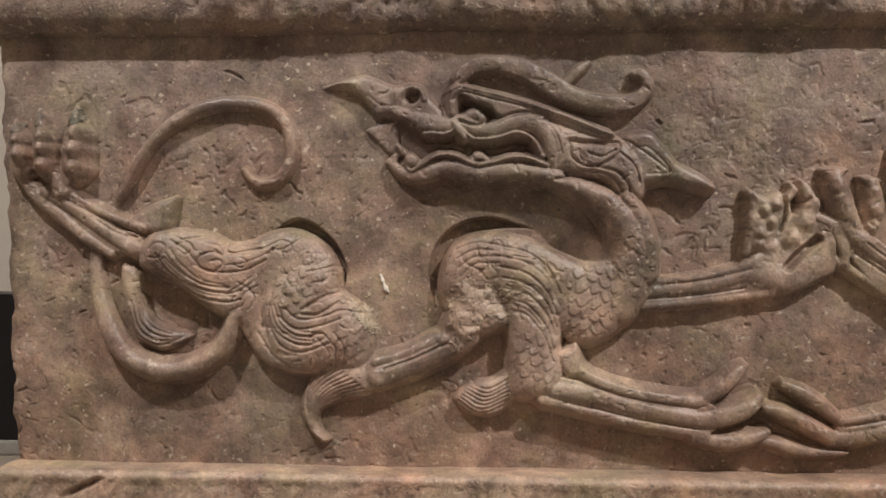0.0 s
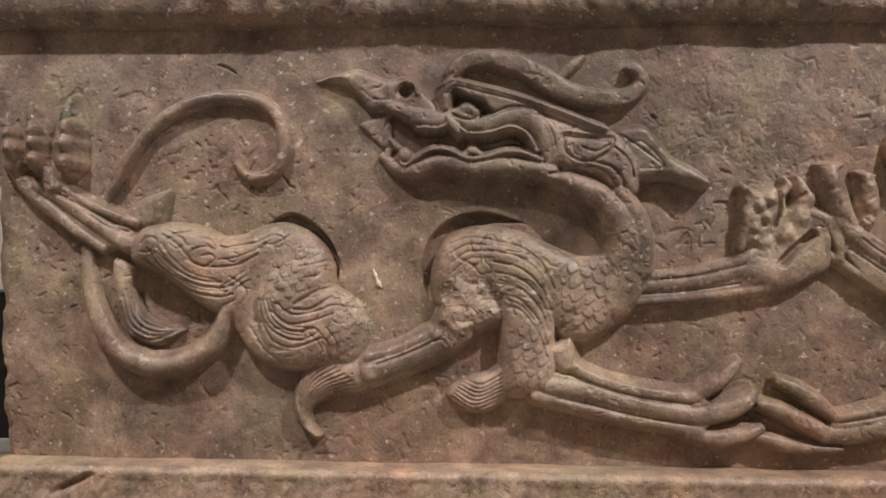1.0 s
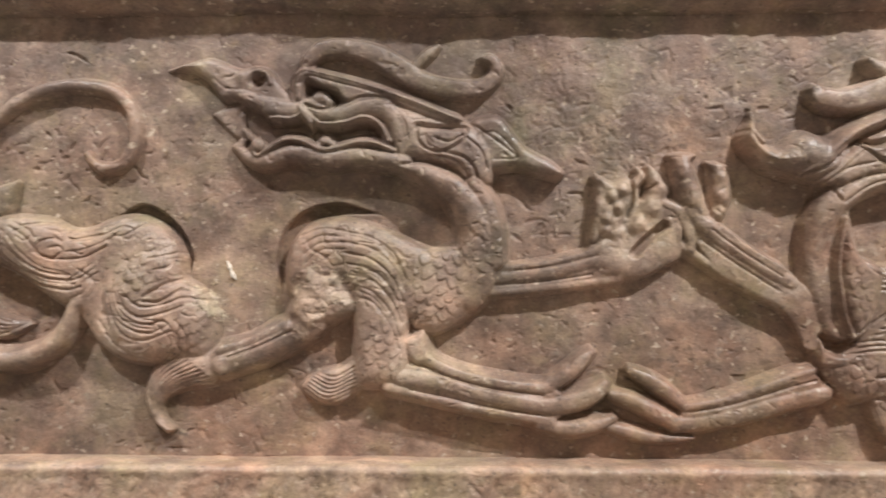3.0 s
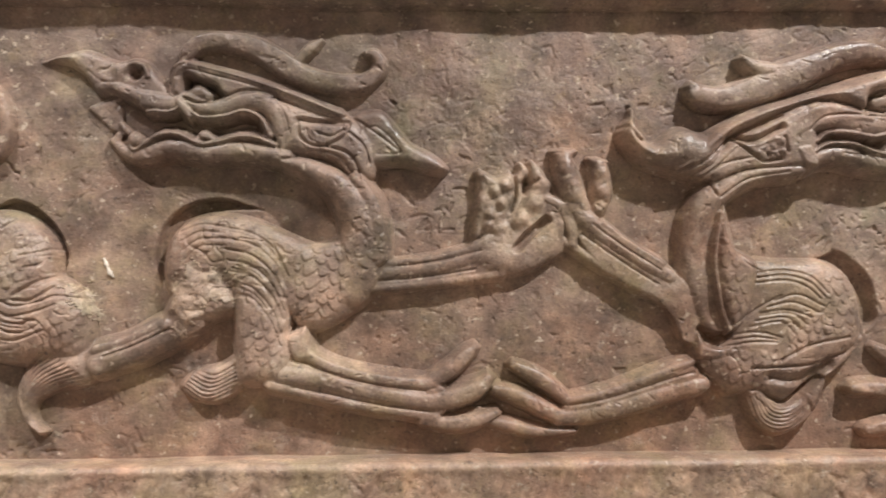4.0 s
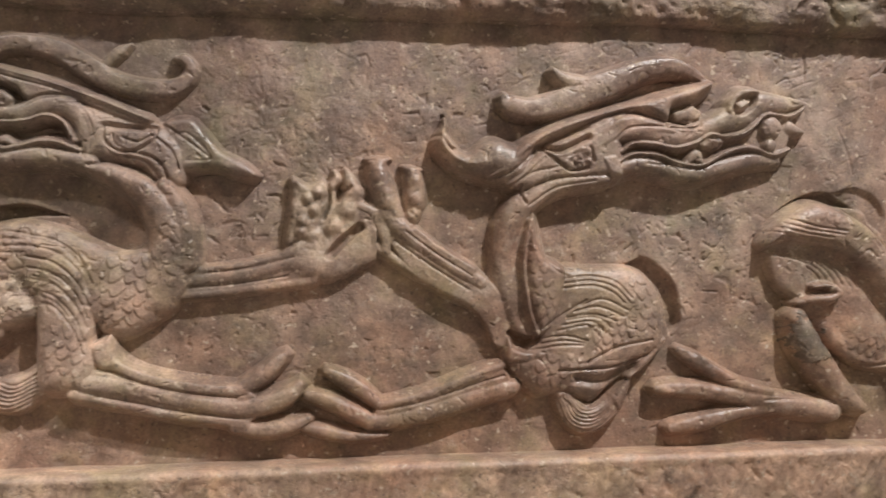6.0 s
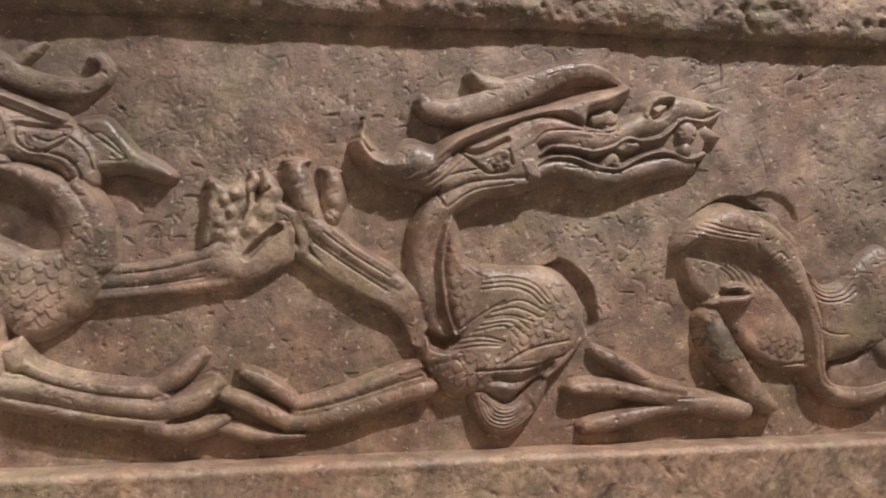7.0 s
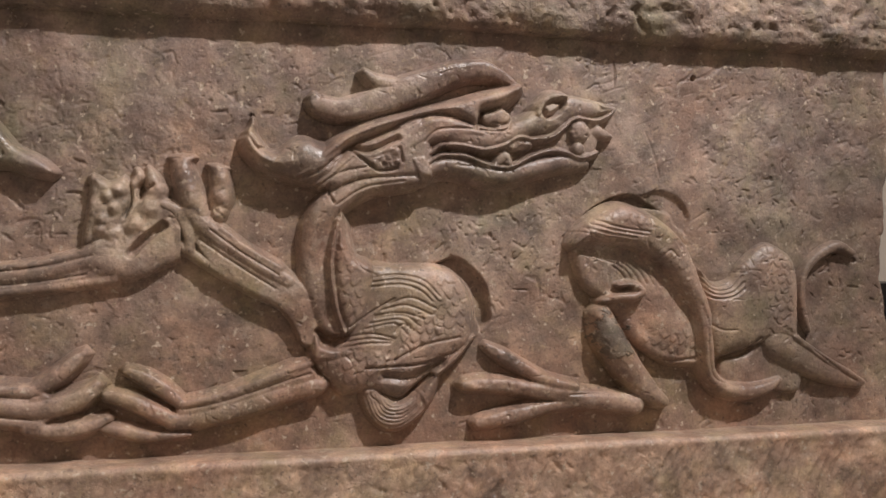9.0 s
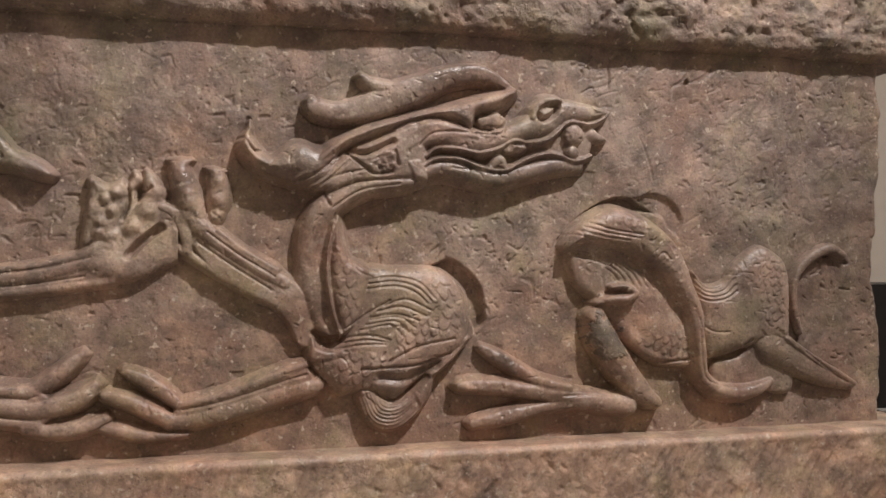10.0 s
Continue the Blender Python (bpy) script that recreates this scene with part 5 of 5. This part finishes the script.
right.blob([(1.672, 0.266), (1.679, 0.295), (1.701, 0.316), (1.737, 0.334), (1.769, 0.33), (1.815, 0.309), (1.847, 0.275), (1.865, 0.233), (1.889, 0.185), (1.888, 0.138), (1.883, 0.1), (1.841, 0.097), (1.804, 0.106), (1.758, 0.141), (1.74, 0.166), (1.713, 0.196), (1.687, 0.217), (1.677, 0.242)], 0.0176, 0.014)  # thigh
right.tube([(1.783, 0.225, 0.029, 0.0176), (1.802, 0.183, 0.0377, 0.0229), (1.829, 0.149, 0.0377, 0.0246)], 0.25, 0.006)  # thigh swell
right.blob([(1.667, 0.274), (1.675, 0.297), (1.698, 0.317), (1.736, 0.334), (1.772, 0.328), (1.813, 0.309), (1.847, 0.275), (1.87, 0.224), (1.888, 0.173), (1.881, 0.14), (1.858, 0.174), (1.835, 0.208), (1.807, 0.24), (1.771, 0.265), (1.726, 0.275), (1.691, 0.278)], 0.0387, 0.022)  # thigh top
right.tube([(1.851, 0.216, 0.0094, 0.0352), (1.869, 0.174, 0.0094, 0.0352), (1.879, 0.124, 0.0094, 0.0334), (1.884, 0.089, 0.0094, 0.029), (1.906, 0.064, 0.0109, 0.0264), (1.946, 0.055, 0.0116, 0.0246), (1.981, 0.06, 0.0094, 0.0229), (2.006, 0.071, 0.0058, 0.0176)], 0.4)  # tail root
right.blob([(1.873, 0.241), (1.896, 0.22), (1.925, 0.224), (1.945, 0.25), (1.979, 0.276), (2.004, 0.276), (2.033, 0.254), (2.041, 0.206), (2.04, 0.153), (2.032, 0.131), (1.992, 0.132), (1.963, 0.124), (1.914, 0.112), (1.895, 0.113), (1.886, 0.173)], 0.0246, 0.028)  # rump
right.blob([(1.911, 0.103), (1.948, 0.109), (1.983, 0.132), (2.038, 0.135), (2.047, 0.055), (1.987, 0.056), (1.938, 0.057), (1.911, 0.069)], 0.0106, 0.014)  # rump fold
right.tube([(2.005, 0.128, 0.0261, 0.0238), (2.057, 0.101, 0.0232, 0.0211), (2.1, 0.079, 0.0174, 0.0176), (2.151, 0.062, 0.0101, 0.0114)], 0.35)  # hind leg
right.tube([(2.03, 0.137, 0.0051, 0.0238), (2.087, 0.1, 0.0051, 0.0211), (2.132, 0.077, 0.0051, 0.0158), (2.161, 0.062, 0.0043, 0.0114)], 0.6)  # hind ridge
right.tube([(2.065, 0.144, 0.0036, 0.0106), (2.053, 0.184, 0.0058, 0.0123), (2.054, 0.223, 0.0065, 0.0132), (2.07, 0.25, 0.0072, 0.0132), (2.095, 0.268, 0.008, 0.0141), (2.121, 0.276, 0.008, 0.0141), (2.144, 0.266, 0.0058, 0.0123)], 0.5)  # tail
right.tube([(1.714, 0.195, 0.0036, 0.0255), (1.735, 0.2, 0.0051, 0.0317), (1.759, 0.201, 0.0065, 0.0343), (1.772, 0.209, 0.0058, 0.0343), (1.757, 0.218, 0.0043, 0.0326), (1.736, 0.218, 0.0029, 0.0299)], 0.4)  # curl
right.groove([(1.73, 0.21), (1.748, 0.209), (1.762, 0.209)], 0.0025, 0.003)
right.fur([(1.701, 0.311), (1.736, 0.301), (1.78, 0.295)], [(1.674, 0.295), (1.709, 0.288), (1.749, 0.282)], 4, 0.0022, 0.0026)
right.fur([(1.672, 0.273), (1.705, 0.269), (1.736, 0.26)], [(1.672, 0.264), (1.701, 0.26), (1.732, 0.25)], 3, 0.0022, 0.002)
right.fur([(1.73, 0.246), (1.743, 0.237), (1.752, 0.225)], [(1.77, 0.26), (1.792, 0.24), (1.806, 0.216)], 6, 0.0022, 0.0024)
right.fur([(1.871, 0.238), (1.892, 0.216), (1.92, 0.217), (1.94, 0.239)], [(1.872, 0.212), (1.894, 0.197), (1.925, 0.199), (1.944, 0.211)], 4, 0.0025, 0.003)
right.groove([(1.886, 0.161), (1.905, 0.15), (1.929, 0.149)], 0.0022, 0.002)
right.groove([(1.903, 0.108), (1.944, 0.114), (1.971, 0.136)], 0.0036, 0.006)
right.groove([(1.747, 0.143), (1.783, 0.117), (1.819, 0.106), (1.87, 0.109)], 0.0029, 0.004)
right.groove([(1.875, 0.153), (1.881, 0.098), (1.894, 0.076), (1.93, 0.067)], 0.0022, 0.0024)
right.groove([(1.661, 0.062), (1.713, 0.062), (1.767, 0.055)], 0.0022, 0.0024)
right.groove([(1.669, 0.03), (1.731, 0.03), (1.766, 0.031)], 0.0022, 0.0024)
right.groove([(2.063, 0.116), (2.108, 0.086), (2.144, 0.066)], 0.0022, 0.003)
right.scales([(1.753, 0.325), (1.798, 0.307), (1.83, 0.275), (1.807, 0.283), (1.767, 0.297), (1.736, 0.311)], 0.0123, 0.0036, 260)
right.scales([(1.774, 0.142), (1.82, 0.15), (1.866, 0.141), (1.867, 0.107), (1.81, 0.109)], 0.0138, 0.004, 250)
right.scales([(1.983, 0.258), (2.021, 0.254), (2.026, 0.172), (1.982, 0.159), (1.978, 0.207)], 0.013, 0.004, 260)
right.scales([(1.789, 0.274), (1.834, 0.258), (1.857, 0.208), (1.834, 0.216), (1.807, 0.241)], 0.0123, 0.0025, 250)
right.settle(2.4)
right.mesh("dragon_relief", CARVED, stone, "crouching scaly dragon with long horn, carved in high relief", 0.001, 71)


def cornice_face(X, S):
    broken = np.clip((X - 0.24) / 0.08, 0.12, 1)
    broken = broken * np.clip((0.265 - S) / 0.03, 0.22, 1)
    return broken * (0.006 * fractal(X, S, 0.05, 5, 81, 0.62) - 0.008 * pits(X, S, 0.014, 85, 0.4)) + 0.004 * fractal(X, S * 0.2, 0.3, 2, 87) + 0.0085 * np.clip((1.5 - X) / 0.7, 0, 1)


moulding("cornice", [(0.13, 0.578), (0.0, 0.578), (-0.014, 0.58), (-0.024, 0.587), (-0.03, 0.602), (-0.03, 0.635), (-0.02, 0.69), (0.13, 0.7)][::-1],
         0.0, 2.27, 0.003, cornice_face, ROUGH, stone, "broken rounded stone cornice with a rough worn face")


def ledge_face(X, S):
    front = np.clip((S - 0.19) / 0.01, 0, 1)
    strokes = np.abs(lattice((X + 0.45 * S) / 0.006, S / 0.03, 91)) * 0.0028 + 0.002 * np.abs(fractal(X + 0.3 * S, S * 0.5, 0.016, 4, 95))
    return -front * strokes + 0.0012 * fractal(X, S, 0.05, 4, 97) - front * 0.0022 * pits(X, S, 0.012, 99, 0.6) + ledge_slit(X, S)


def ledge_slit(X, S):
    """The open crack near the end of the ledge's front edge."""
    along = (X - 0.174) * 0.9 + (S - 0.205) * -0.45
    across = (X - 0.174) * 0.45 + (S - 0.205) * 0.9
    return -0.012 * np.clip(1 - np.abs(across) / 0.006, 0, 1) * np.clip(1 - (along / 0.034) ** 2, 0, 1)


moulding("ledge", [(0.13, -0.14), (-0.056, -0.14), (-0.056, -0.006), (-0.05, 0.0), (0.13, 0.0)][::-1],
         0.062, 2.28, 0.0022, ledge_face, TOOLED, stone, "narrow smooth ledge over a face with slanting chisel marks")
block("foot_course", 0.0, 2.28, -0.09, 0.13, -0.62, -0.14, TOOLED, stone, "lower stone course")

# ---- scars, stains and painted claw shade ----
chip = Relief(0.52, 0.58, 0.2, 0.27, 0.001)
chip.tube([(0.5455, 0.25, 0.001, 0.0018), (0.5485, 0.243, 0.0028, 0.0026), (0.5505, 0.2375, 0.0018, 0.0022), (0.553, 0.232, 0.0036, 0.0026), (0.5565, 0.2275, 0.001, 0.0016)], 0.8)
chip.mesh("chip", FRESH, stone, "fresh white chip in the stone", 0.0004, 103)
flake(left, [(0.4950, 0.2250), (0.5260, 0.2180), (0.5490, 0.1930), (0.5470, 0.1680), (0.5260, 0.1790), (0.5120, 0.2040)], 0.0009, 110).mesh("stain", PALE, stone, "pale scraped patch on the hind knee", 0.001, 61)
flake(left, [(0.6380, 0.2270), (0.6590, 0.2470), (0.6850, 0.2380), (0.6990, 0.2340), (0.7030, 0.2160), (0.7170, 0.1980), (0.6850, 0.1870), (0.6670, 0.1660), (0.6420, 0.1550), (0.6340, 0.1980)], 0.0009, 111).mesh("stain", PALE, stone, "pale scraped patch on the broken paw", 0.001, 61)
flake(right, [(1.6970, 0.1760), (1.7140, 0.1860), (1.7340, 0.1720), (1.7530, 0.1490), (1.7580, 0.1250), (1.7340, 0.1090), (1.7080, 0.1210), (1.6950, 0.1510)], 0.0009, 112).mesh("stain", DARK, stone, "dark grey stain on the folded knee", 0.001, 71)

# shade on the claw tips that turn from the light, painted as dark patches
flake(left, [(0.0480, 0.4370), (0.0490, 0.4450), (0.0570, 0.4560), (0.0630, 0.4450), (0.0630, 0.4350)], 0.0009, 120, 0.002).mesh("claw_shade", DARK, stone, "shaded side of the claw tip, painted dark", 0.001, 61)
flake(left, [(0.0790, 0.4430), (0.0810, 0.4600), (0.0860, 0.4710), (0.0950, 0.4590), (0.0930, 0.4430)], 0.0009, 121, 0.002).mesh("claw_shade", DARK, stone, "shaded side of the claw tip, painted dark", 0.001, 61)
flake(left, [(0.1240, 0.4450), (0.1290, 0.4640), (0.1360, 0.4750), (0.1460, 0.4590), (0.1410, 0.4450)], 0.0009, 122, 0.002).mesh("claw_shade", DARK, stone, "shaded side of the claw tip, painted dark", 0.001, 61)

# ---- the body of the base behind the carved face ----
block("core", 0.09, 2.18, 0.132, 0.62, -0.62, 0.698, ROUGH, stone, "rough stone body behind the carved face", 0.01)
